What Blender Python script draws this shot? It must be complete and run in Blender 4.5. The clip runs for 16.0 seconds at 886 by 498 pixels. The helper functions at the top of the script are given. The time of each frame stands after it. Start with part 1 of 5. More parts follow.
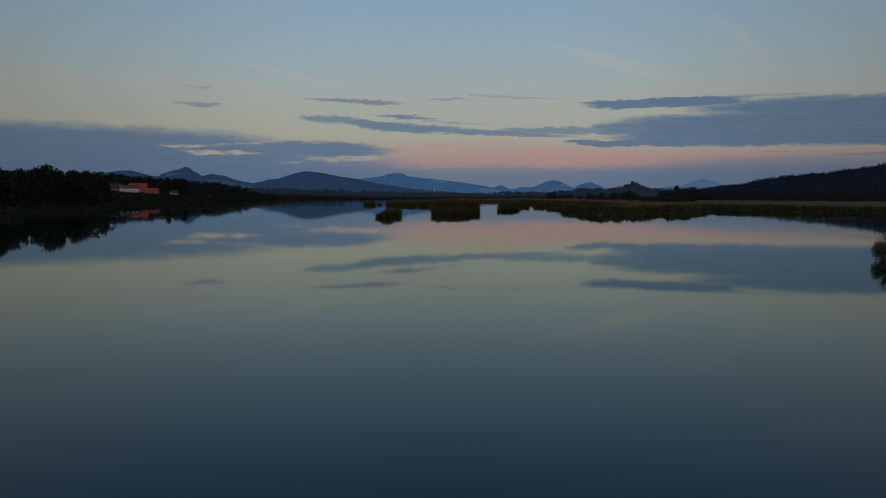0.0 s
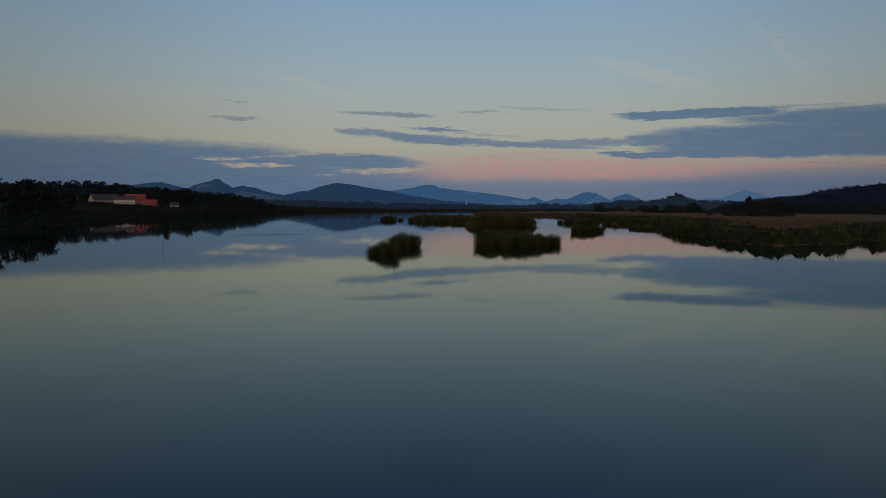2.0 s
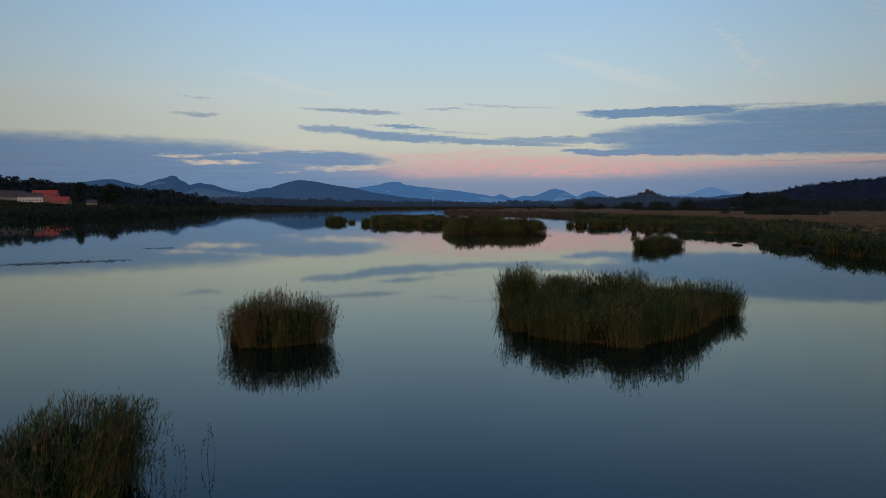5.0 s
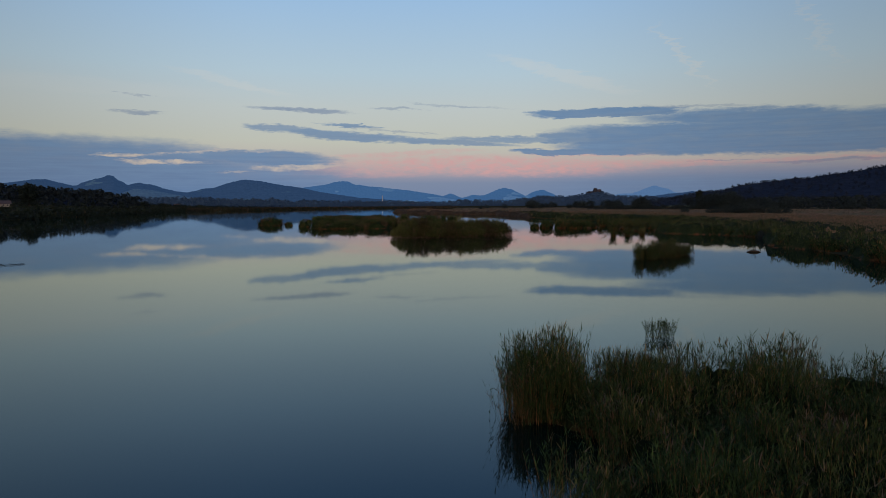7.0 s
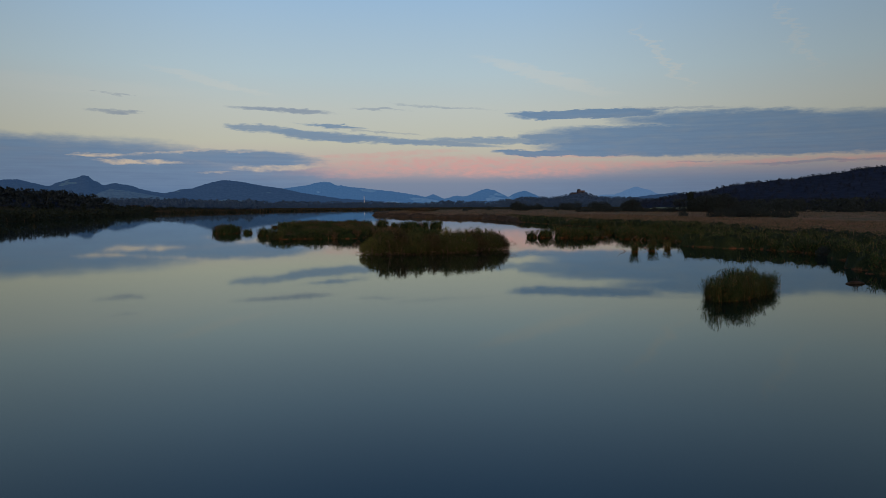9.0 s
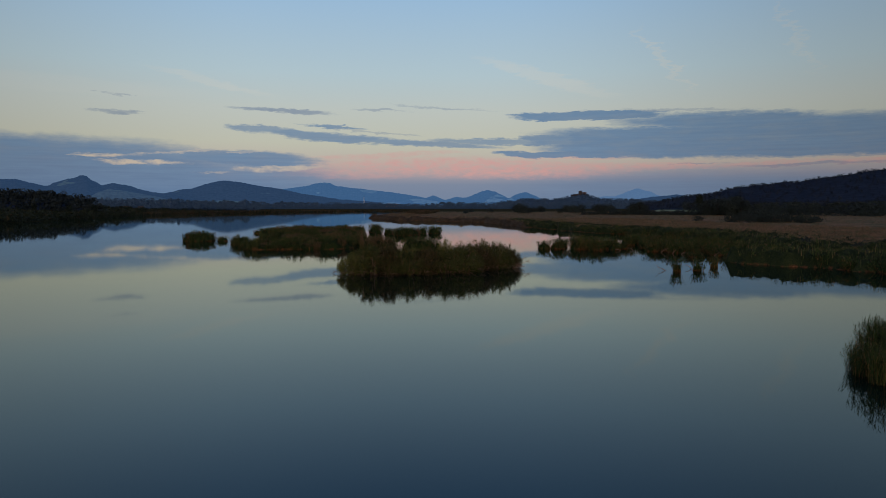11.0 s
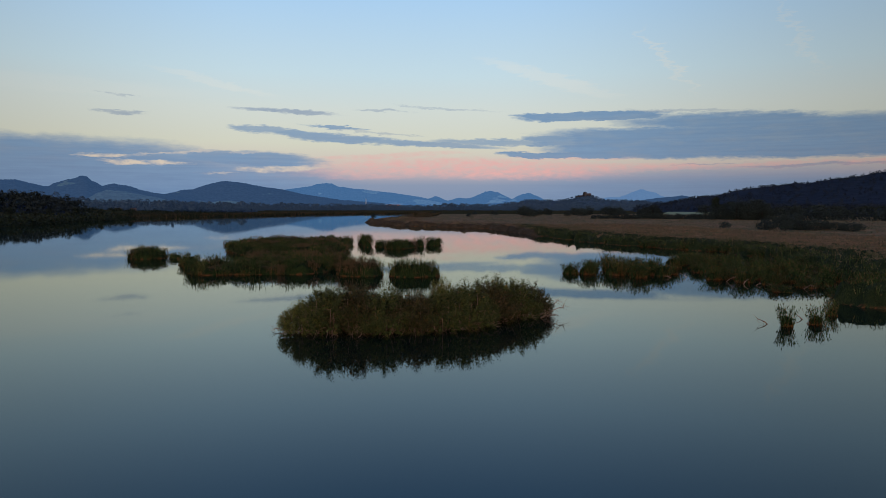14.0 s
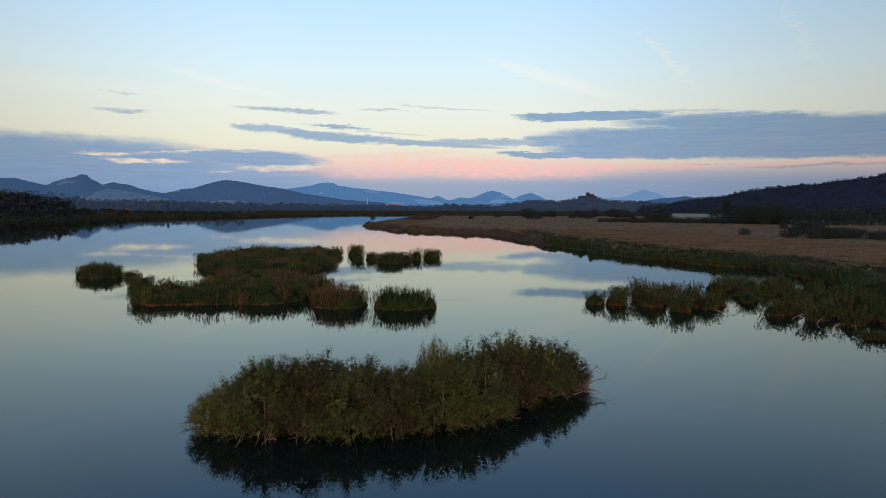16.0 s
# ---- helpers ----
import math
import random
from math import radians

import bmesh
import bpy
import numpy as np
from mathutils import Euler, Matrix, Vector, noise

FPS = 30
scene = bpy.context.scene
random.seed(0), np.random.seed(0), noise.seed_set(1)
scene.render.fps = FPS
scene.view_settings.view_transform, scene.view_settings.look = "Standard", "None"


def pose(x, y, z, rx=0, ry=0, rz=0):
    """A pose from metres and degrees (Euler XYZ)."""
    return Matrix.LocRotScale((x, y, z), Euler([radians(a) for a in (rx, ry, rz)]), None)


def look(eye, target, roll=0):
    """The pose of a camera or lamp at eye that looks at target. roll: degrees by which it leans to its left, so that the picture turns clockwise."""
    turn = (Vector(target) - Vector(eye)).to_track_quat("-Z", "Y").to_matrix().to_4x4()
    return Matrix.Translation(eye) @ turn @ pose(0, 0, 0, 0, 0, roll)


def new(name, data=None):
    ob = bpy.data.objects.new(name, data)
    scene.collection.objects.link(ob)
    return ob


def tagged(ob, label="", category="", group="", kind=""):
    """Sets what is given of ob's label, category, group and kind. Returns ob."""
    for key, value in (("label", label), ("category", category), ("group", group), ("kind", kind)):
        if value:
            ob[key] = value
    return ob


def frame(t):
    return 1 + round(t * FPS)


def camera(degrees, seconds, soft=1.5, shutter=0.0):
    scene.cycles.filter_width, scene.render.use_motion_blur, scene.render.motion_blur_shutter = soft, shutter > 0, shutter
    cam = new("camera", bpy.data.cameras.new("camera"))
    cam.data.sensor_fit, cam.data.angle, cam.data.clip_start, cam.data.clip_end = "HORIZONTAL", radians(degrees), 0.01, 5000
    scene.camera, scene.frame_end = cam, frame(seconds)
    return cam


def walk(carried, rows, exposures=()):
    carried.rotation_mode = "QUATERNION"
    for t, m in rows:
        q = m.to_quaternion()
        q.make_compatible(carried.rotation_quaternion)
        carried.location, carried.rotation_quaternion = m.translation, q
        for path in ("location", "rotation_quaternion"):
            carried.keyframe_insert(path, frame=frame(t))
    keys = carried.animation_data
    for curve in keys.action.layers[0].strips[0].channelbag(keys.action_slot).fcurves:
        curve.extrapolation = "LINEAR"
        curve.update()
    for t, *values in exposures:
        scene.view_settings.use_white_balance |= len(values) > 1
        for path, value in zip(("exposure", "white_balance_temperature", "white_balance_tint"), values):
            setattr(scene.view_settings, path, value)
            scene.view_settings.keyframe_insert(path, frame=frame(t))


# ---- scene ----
cam = camera(68.0, 16.0, soft=0.6)
PATH = [
    (0.0, pose(20.62, -238.17, 5.34, 85.28, -0.12, 5.72)),
    (0.5, pose(18.13, -219.23, 5.46, 85.81, -0.19, 6.51)),
    (1.0, pose(15.40, -200.29, 5.58, 86.13, -0.24, 7.34)),
    (1.5, pose(12.60, -181.36, 5.67, 86.37, -0.22, 7.99)),
    (2.0, pose(9.97, -162.42, 5.67, 86.31, -0.15, 8.48)),
    (2.5, pose(7.06, -143.48, 5.71, 86.22, -0.09, 8.65)),
    (3.0, pose(4.29, -124.54, 5.69, 86.12, -0.08, 8.80)),
    (3.1, pose(3.88, -120.76, 5.70, 86.12, -0.08, 8.84)),
    (3.2, pose(3.50, -117.10, 5.70, 86.12, -0.08, 8.87)),
    (3.3, pose(3.10, -114.56, 5.70, 86.12, -0.08, 8.91)),
    (3.4, pose(2.80, -113.60, 5.70, 86.12, -0.08, 8.95)),
    (3.5, pose(2.60, -112.65, 5.71, 86.12, -0.08, 8.98)),
    (4.0, pose(1.90, -107.95, 5.72, 86.13, -0.09, 8.76)),
    (4.5, pose(1.19, -103.03, 5.72, 86.11, -0.05, 7.31)),
    (7.0, pose(-1.17, -78.25, 5.66, 86.03, 0.26, 1.14)),
    (7.5, pose(-1.28, -72.96, 5.66, 86.00, 0.31, 1.08)),
    (8.0, pose(-1.42, -67.30, 5.84, 86.02, 0.29, 1.12)),
    (8.5, pose(-1.44, -61.65, 6.18, 86.06, 0.25, 0.57)),
    (9.0, pose(-1.51, -56.57, 6.61, 86.09, 0.22, -0.38)),
    (11.5, pose(-1.01, -35.79, 7.55, 86.19, -0.02, -0.30)),
    (12.0, pose(-0.89, -31.93, 7.82, 86.17, -0.06, -0.25)),
    (12.5, pose(-0.77, -27.73, 8.13, 86.19, -0.08, -0.23)),
    (13.0, pose(-0.68, -23.78, 8.40, 86.22, -0.04, -0.19)),
    (13.5, pose(-0.61, -19.73, 8.68, 86.23, -0.01, -0.15)),
    (14.0, pose(-0.47, -15.51, 9.00, 86.23, -0.03, -0.11)),
    (14.5, pose(-0.37, -11.28, 9.36, 86.20, -0.09, -0.07)),
    (15.0, pose(-0.20, -7.37, 9.84, 86.22, -0.13, -0.05)),
    (15.5, pose(-0.05, -3.64, 10.30, 86.21, -0.17, -0.01)),
    (16.0, pose(0.0, 0.0, 10.73, 86.19, -0.21, 0.03)),
]
EXPOSURES = [(0.0, -0.62, 6650, 10), (1.5, -0.57, 6650, 10), (2.5, -0.62, 6750, 10), (3.0, -0.17, 6800, 10), (3.4, 0.0, 6850, 10), (4.0, 0.02, 6700, 10), (4.5, 0.04, 6500, 10), (7.0, -0.07, 6400, 12), (9.0, -0.14, 6700, 11), (11.5, -0.1, 6700, 10), (12.5, 0.0, 6650, 11), (14.5, 0.36, 6650, 10), (16.0, 0.62, 6950, 11)]
walk(cam, PATH, EXPOSURES)

# ---------------------------------------------------------------- sky and light
world = bpy.data.worlds.new("dusk_sky")
scene.world = world
world.use_nodes = True
WT = world.node_tree
WT.nodes.clear()


def wn(kind, **values):
    n = WT.nodes.new(kind)
    for key, value in values.items():
        n.inputs[key].default_value = value
    return n


def wmath(op, a, b=None, c=None):
    n = WT.nodes.new("ShaderNodeMath")
    n.operation = op
    for i, v in enumerate((a, b, c)):
        if v is None:
            continue
        if isinstance(v, (int, float)):
            n.inputs[i].default_value = v
        else:
            WT.links.new(v, n.inputs[i])
    return n.outputs[0]


def wmix(fac, a, b):
    n = WT.nodes.new("ShaderNodeMix")
    n.data_type = "RGBA"
    for socket, v in ((n.inputs[0], fac), (n.inputs[6], a), (n.inputs[7], b)):
        if isinstance(v, (int, float)):
            socket.default_value = v
        elif isinstance(v, tuple):
            socket.default_value = (*v, 1)
        else:
            WT.links.new(v, socket)
    return n.outputs[2]


def srgb(r, g, b):
    """Linear colour from 8-bit display values."""
    return tuple(((v / 255 + 0.055) / 1.055) ** 2.4 if v > 10 else v / 255 / 12.92 for v in (r, g, b))


way = wn("ShaderNodeTexCoord").outputs["Generated"]
sep = wn("ShaderNodeSeparateXYZ")
WT.links.new(way, sep.inputs[0])
azimuth = wmath("MULTIPLY", wmath("ARCTAN2", sep.outputs[0], sep.outputs[1]), 57.2958)
elevation = wmath("MULTIPLY", wmath("ARCSINE", sep.outputs[2]), 57.2958)
polar = wn("ShaderNodeCombineXYZ")
WT.links.new(azimuth, polar.inputs[0])
WT.links.new(elevation, polar.inputs[1])


def sky_noise(sx, sy, scale, detail, shift=0.0):
    m = wn("ShaderNodeMapping", Location=(shift, shift * 0.7, shift), Scale=(sx, sy, 1))
    WT.links.new(polar.outputs[0], m.inputs[0])
    n = wn("ShaderNodeTexNoise", Scale=scale, Detail=detail, Roughness=0.6)
    WT.links.new(m.outputs[0], n.inputs["Vector"])
    return n


# the clear dusk sky, by height above the horizon
ramp = wn("ShaderNodeValToRGB")
WT.links.new(wmath("DIVIDE", elevation, 90.0), ramp.inputs[0])
SKY = [(0.0, srgb(116, 138, 168)), (1.9, srgb(122, 142, 170)), (2.5, srgb(160, 158, 172)), (3.6, srgb(188, 181, 177)), (5.2, srgb(193, 197, 186)),
       (8.0, srgb(192, 202, 201)), (11.0, srgb(180, 204, 217)), (17.0, srgb(157, 194, 228)), (25.0, srgb(110, 161, 221)), (40.0, srgb(60, 114, 194)), (90.0, srgb(78, 120, 184))]
while len(ramp.color_ramp.elements) < len(SKY):
    ramp.color_ramp.elements.new(0.5)
for e, (deg, col) in zip(ramp.color_ramp.elements, SKY):
    e.position, e.color = deg / 90, (*col, 1)

# clouds: soft lens shapes, their edges torn by two scales of noise
warp_big, warp_small = sky_noise(0.16, 0.9, 1.0, 3.0), sky_noise(0.7, 3.2, 1.0, 4.0, 7.0)
warp_fine = sky_noise(2.2, 9.0, 1.0, 3.0, 5.0)
warped = polar.outputs[0]
for tex, ax, ay in ((warp_big, 2.4, 0.30), (warp_small, 1.5, 0.26), (warp_fine, 0.7, 0.13)):
    shifted = WT.nodes.new("ShaderNodeVectorMath")
    shifted.operation = "MULTIPLY_ADD"
    centred = WT.nodes.new("ShaderNodeVectorMath")
    centred.operation = "SUBTRACT"
    WT.links.new(tex.outputs["Color"], centred.inputs[0])
    centred.inputs[1].default_value = (0.5, 0.5, 0.5)
    WT.links.new(centred.outputs[0], shifted.inputs[0])
    shifted.inputs[1].default_value = (ax * 2, ay * 2, 0)
    WT.links.new(warped, shifted.inputs[2])
    warped = shifted.outputs[0]


def clouds(shapes, soft, boxy=False):
    total = None
    for az, el, half_w, half_h, tilt, dense in shapes:
        m = wn("ShaderNodeMapping", Location=(az, el, 0), Rotation=(0, 0, radians(tilt)), Scale=(half_w, half_h, 1))
        m.vector_type = "TEXTURE"
        WT.links.new(warped, m.inputs[0])
        square = m.outputs[0]
        for _ in range(2 if boxy else 1):
            times = WT.nodes.new("ShaderNodeVectorMath")
            times.operation = "MULTIPLY"
            WT.links.new(square, times.inputs[0])
            WT.links.new(square, times.inputs[1])
            square = times.outputs[0]
        far = WT.nodes.new("ShaderNodeVectorMath")
        far.operation = "DOT_PRODUCT"
        far.inputs[1].default_value = (1, 1, 0)
        WT.links.new(square, far.inputs[0])
        r = WT.nodes.new("ShaderNodeMapRange")
        r.interpolation_type = "SMOOTHSTEP"
        for i, v in ((1, 1.0 - soft), (2, 1.0 + soft), (3, dense), (4, 0.0)):
            r.inputs[i].default_value = v
        WT.links.new(far.outputs["Value"], r.inputs[0])
        total = r.outputs[0] if total is None else wmath("MAXIMUM", total, r.outputs[0])
    return total


PINK = [(3, 3.2, 12, 0.8, -1, 0.85), (6, 3.0, 6, 0.55, 0, 0.95), (-4, 4.3, 6, 0.25, 2, 0.5), (11, 4.1, 5, 0.22, -1, 0.5), (15, 3.2, 10, 0.36, 0, 0.7), (28, 3.2, 12, 0.22, 0, 0.65), (-8, 2.8, 6, 0.5, 0, 0.5), (60, 3.5, 25, 0.8, 0, 0.5), (-75, 3.5, 20, 0.8, 0, 0.4)]
GREY = [(24.5, 5.05, 15.5, 1.3, -1.2, 0.97), (12.5, 7.5, 6.2, 0.36, 0, 0.95), (10, 4.33, 5.2, 0.24, -1, 0.95), (12, 5.5, 5, 0.45, 0, 0.9), (50, 5.0, 14, 1.9, 0, 0.85), (-36, 1.6, 17, 3.55, 0, 0.95)]
ROUND = [(25, 6.45, 9.5, 0.75, -3, 0.95), (34, 5.6, 9, 1.1, -2, 0.95), (5, 5.45, 6, 0.24, -1, 0.75), (-1.5, 5.3, 6.5, 0.26, -2.5, 0.8), (-9.5, 5.8, 6.5, 0.36, -3.5, 0.85), (-15, 6.3, 3, 0.24, -2, 0.75),
         (-9.3, 6.62, 2.6, 0.13, -4, 0.85), (-16.5, 3.9, 6.4, 0.62, -1, 0.93), (-62, 5.0, 14, 1.8, 0, 0.7), (90, 8, 20, 2, 0, 0.5)]
THIN = [(-13.2, 7.8, 3.4, 0.17, -2.5, 0.9), (-25.4, 7.2, 1.6, 0.15, -1, 0.8), (-5.2, 8.1, 2.4, 0.1, -2, 0.6), (0.0, 8.3, 4.0, 0.07, -4, 0.5), (-25.8, 8.6, 0.7, 0.09, -2, 0.5),
        (-5.5, 6.2, 3.2, 0.07, -4, 0.5), (20, 7.7, 4, 0.12, -3, 0.5), (29, 3.1, 4.5, 0.12, 0, 0.75), (22, 3.42, 2.6, 0.05, 0, 0.6)]
LIT = [(-26.6, 3.95, 2.0, 0.2, 0, 0.85), (-23.9, 3.42, 2.5, 0.2, -2, 0.95), (-21.5, 4.3, 3.0, 0.1, 4, 0.6), (-13.6, 3.15, 3.2, 0.26, 2, 0.75), (-16, 4.4, 2.5, 0.07, 2, 0.5), (-19, 2.75, 1.2, 0.06, 0, 0.4)]
WISP = [(-19.0, 9.9, 4.2, 0.28, -11, 0.25), (9.0, 10.7, 5.5, 0.45, -16, 0.32), (18.6, 11.6, 3.2, 0.3, -48, 0.34), (28, 12.6, 3, 0.3, -60, 0.22), (-30, 9, 9, 0.6, 0, 0.12)]
sky = ramp.outputs[0]
mottle = sky_noise(0.35, 1.6, 1.0, 5.0, 3.0).outputs[0]
ragged = wmath("MULTIPLY_ADD", mottle, 0.9, 0.52)
puffs = sky_noise(0.9, 2.4, 1.0, 4.0, 11.0).outputs[0]
sky = wmix(wmath("MULTIPLY", clouds(PINK, 0.75), wmath("MAXIMUM", wmath("MULTIPLY_ADD", puffs, 2.9, -0.72), 0.12)), sky, srgb(208, 164, 166))
streaks = sky_noise(0.12, 5.0, 1.0, 5.0, 17.0).outputs[0]
blue = wmix(wmath("MULTIPLY_ADD", streaks, 0.8, wmath("MULTIPLY_ADD", mottle, 0.8, -0.3)), srgb(86, 121, 162), srgb(112, 147, 183))
solid = wmath("MULTIPLY_ADD", mottle, 0.5, 0.76)
sky = wmix(wmath("MINIMUM", wmath("MULTIPLY", wmath("MAXIMUM", clouds(GREY, 0.55, True), clouds(ROUND, 0.6)), solid), 1.0), sky, blue)
HAZE = [(24, 1.0, 17, 1.9, 0, 0.6), (-20, 1.6, 10.5, 2.3, 0, 0.9), (-30, 1.0, 14, 3.0, 0, 0.9)]
sky = wmix(wmath("MULTIPLY", clouds(HAZE, 0.85), solid), sky, blue)
sky = wmix(wmath("MULTIPLY", clouds(THIN, 0.85), wmath("MULTIPLY", ragged, 0.8)), sky, srgb(112, 134, 166))
sky = wmix(wmath("MULTIPLY", clouds(LIT, 0.8), wmath("MAXIMUM", wmath("MULTIPLY_ADD", puffs, 3.6, -1.0), 0.0)), sky, srgb(200, 190, 180))
sky = wmix(wmath("MULTIPLY", clouds(WISP, 0.8), ragged), sky, srgb(212, 212, 206))
dim = WT.nodes.new("ShaderNodeMapRange")
dim.interpolation_type = "SMOOTHSTEP"
for i, v in ((1, 8.0), (2, 48.0), (3, 1.0), (4, 0.6)):
    dim.inputs[i].default_value = v
WT.links.new(wmath("ABSOLUTE", wmath("ADD", azimuth, 5.5)), dim.inputs[0])
scaled = WT.nodes.new("ShaderNodeVectorMath")
scaled.operation = "SCALE"
WT.links.new(sky, scaled.inputs[0])
WT.links.new(dim.outputs[0], scaled.inputs["Scale"])
sky = scaled.outputs[0]
# the sunset side of the sky, behind the camera, is brighter and warm
west_side = WT.nodes.new("ShaderNodeMapRange")
west_side.interpolation_type = "SMOOTHSTEP"
for i, v in ((1, 80.0), (2, 165.0), (3, 0.0), (4, 1.0)):
    west_side.inputs[i].default_value = v
WT.links.new(wmath("ABSOLUTE", azimuth), west_side.inputs[0])
low_sky = WT.nodes.new("ShaderNodeMapRange")
low_sky.interpolation_type = "SMOOTHSTEP"
for i, v in ((1, 0.0), (2, 62.0), (3, 1.0), (4, 0.0)):
    low_sky.inputs[i].default_value = v
WT.links.new(elevation, low_sky.inputs[0])
sunset = WT.nodes.new("ShaderNodeVectorMath")
sunset.operation = "MULTIPLY_ADD"
sunset.inputs[0].default_value = (1.15, 0.8, 0.52)
evening = wmath("MULTIPLY", west_side.outputs[0], low_sky.outputs[0])
three = wn("ShaderNodeCombineXYZ")
for k in range(3):
    WT.links.new(evening, three.inputs[k])
WT.links.new(three.outputs[0], sunset.inputs[1])
WT.links.new(sky, sunset.inputs[2])
sky = sunset.outputs[0]
nishita = wn("ShaderNodeTexSky")
nishita.sky_type, nishita.sun_disc = "NISHITA", False
nishita.sun_elevation, nishita.sun_rotation = radians(1.5), radians(180)
air = wn("ShaderNodeBackground", Strength=0.02)
WT.links.new(nishita.outputs[0], air.inputs[0])
dusk = wn("ShaderNodeBackground", Strength=0.92)
WT.links.new(sky, dusk.inputs[0])
both = wn("ShaderNodeAddShader")
WT.links.new(air.outputs[0], both.inputs[0])
WT.links.new(dusk.outputs[0], both.inputs[1])
out = wn("ShaderNodeOutputWorld")
WT.links.new(both.outputs[0], out.inputs[0])

# afterglow of the set sun, behind the camera
glow = bpy.data.lights.new("sun", "SUN")
glow.energy, glow.angle, glow.color = 0.4, radians(30), (1.0, 0.70, 0.50)
sun = new("sun", glow)
sun.matrix_world = look((0, 0, 0), (0.25, 1.0, -0.2))

# ---------------------------------------------------------------- materials


class Mat:
    """A node material with short helpers."""

    def __init__(self, name, rough=0.8, spec=0.3):
        self.m = bpy.data.materials.new(name)
        self.m.use_nodes = True
        self.t = self.m.node_tree
        self.p = self.t.nodes["Principled BSDF"]
        self.p.inputs["Roughness"].default_value = rough
        self.p.inputs["Specular IOR Level"].default_value = spec

    def node(self, kind, **values):
        n = self.t.nodes.new(kind)
        for key, value in values.items():
            n.inputs[key].default_value = value
        return n

    def link(self, a, b):
        self.t.links.new(a, b)

    def noise(self, scale, detail=4.0, stretch=(1, 1, 1), coords="Object"):
        c = self.node("ShaderNodeTexCoord")
        m = self.node("ShaderNodeMapping", Scale=stretch)
        n = self.node("ShaderNodeTexNoise", Scale=scale, Detail=detail)
        self.link(c.outputs[coords], m.inputs[0])
        self.link(m.outputs[0], n.inputs["Vector"])
        return n.outputs[0]

    def ramp(self, fac, *stops):
        r = self.node("ShaderNodeValToRGB")
        while len(r.color_ramp.elements) < len(stops):
            r.color_ramp.elements.new(0.5)
        for e, (pos, col) in zip(r.color_ramp.elements, stops):
            e.position, e.color = pos, (*col, 1)
        self.link(fac, r.inputs[0])
        return r.outputs[0]

    def mix(self, fac, a, b, how="MIX"):
        n = self.node("ShaderNodeMix")
        n.data_type, n.blend_type = "RGBA", how
        for socket, v in ((n.inputs[0], fac), (n.inputs[6], a), (n.inputs[7], b)):
            if isinstance(v, (int, float)):
                socket.default_value = v
            elif isinstance(v, tuple):
                socket.default_value = (*v, 1)
            else:
                self.link(v, socket)
        return n.outputs[2]

    def base(self, col):
        if isinstance(col, tuple):
            self.p.inputs["Base Color"].default_value = (*col, 1)
        else:
            self.link(col, self.p.inputs["Base Color"])
        return self

    def bump(self, fac, strength, distance):
        b = self.node("ShaderNodeBump", Strength=strength, Distance=distance)
        self.link(fac, b.inputs["Height"])
        self.link(b.outputs[0], self.p.inputs["Normal"])
        return self

    def island(self):
        return self.node("ShaderNodeNewGeometry").outputs["Random Per Island"]

    def each(self):
        return self.node("ShaderNodeObjectInfo").outputs["Random"]


def foliage(name, dark, light, dry=None, dry_part=0.15, rough=0.75):
    """Leaves: shade by leaf and by plant, with a share of dry ones."""
    m = Mat(name, rough, 0.1)
    col = m.mix(m.island(), dark, light)
    if dry:
        r = m.ramp(m.island(), (1 - dry_part - 0.02, (0, 0, 0)), (1 - dry_part, (1, 1, 1)))
        col = m.mix(r, col, dry)
    col = m.mix(m.ramp(m.each(), (0.0, (0.72, 0.72, 0.72)), (1.0, (1.2, 1.15, 1.0))), col, col)
    shade = m.ramp(m.each(), (0.0, (0.75, 0.78, 0.75)), (1.0, (1.0, 1.0, 0.95)))
    col = m.mix(1.0, col, shade, "MULTIPLY")
    big = m.ramp(m.noise(0.35, 3.0), (0.3, (0.75, 0.75, 0.75)), (0.7, (1.0, 1.0, 1.0)))
    return m.base(m.mix(1.0, col, big, "MULTIPLY")).m


REED_LEAF = foliage("reed_leaf", (0.008, 0.022, 0.007), (0.066, 0.112, 0.032), (0.17, 0.12, 0.045), 0.04)
REED_OLIVE = foliage("reed_olive", (0.017, 0.034, 0.009), (0.11, 0.138, 0.041), (0.25, 0.18, 0.07), 0.09)
REED_STEM = foliage("reed_stem", (0.20, 0.09, 0.035), (0.42, 0.24, 0.095), (0.03, 0.048, 0.014), 0.55)
REED_BASE = foliage("reed_base", (0.20, 0.075, 0.03), (0.36, 0.16, 0.06), (0.035, 0.05, 0.016), 0.3)
REED_PLUME = foliage("reed_plume", (0.09, 0.07, 0.045), (0.19, 0.145, 0.09))
REED_FAR = foliage("reed_far", (0.028, 0.046, 0.014), (0.085, 0.10, 0.03), (0.20, 0.135, 0.055), 0.12)
REED_BROWN = foliage("reed_brown", (0.115, 0.066, 0.036), (0.22, 0.135, 0.078), (0.05, 0.06, 0.022), 0.25)
REED_SHORE = foliage("reed_shore", (0.005, 0.012, 0.005), (0.026, 0.035, 0.012), (0.085, 0.045, 0.022), 0.08)
REED_PLAIN = foliage("reed_plain", (0.20, 0.11, 0.062), (0.36, 0.22, 0.125), (0.09, 0.085, 0.045), 0.2)
WILLOW = foliage("willow_leaf", (0.017, 0.028, 0.009), (0.125, 0.14, 0.044), (0.16, 0.11, 0.035), 0.06)
WILLOW_GREEN = foliage("willow_leaf_green", (0.012, 0.029, 0.014), (0.09, 0.138, 0.052), (0.12, 0.12, 0.04), 0.05)
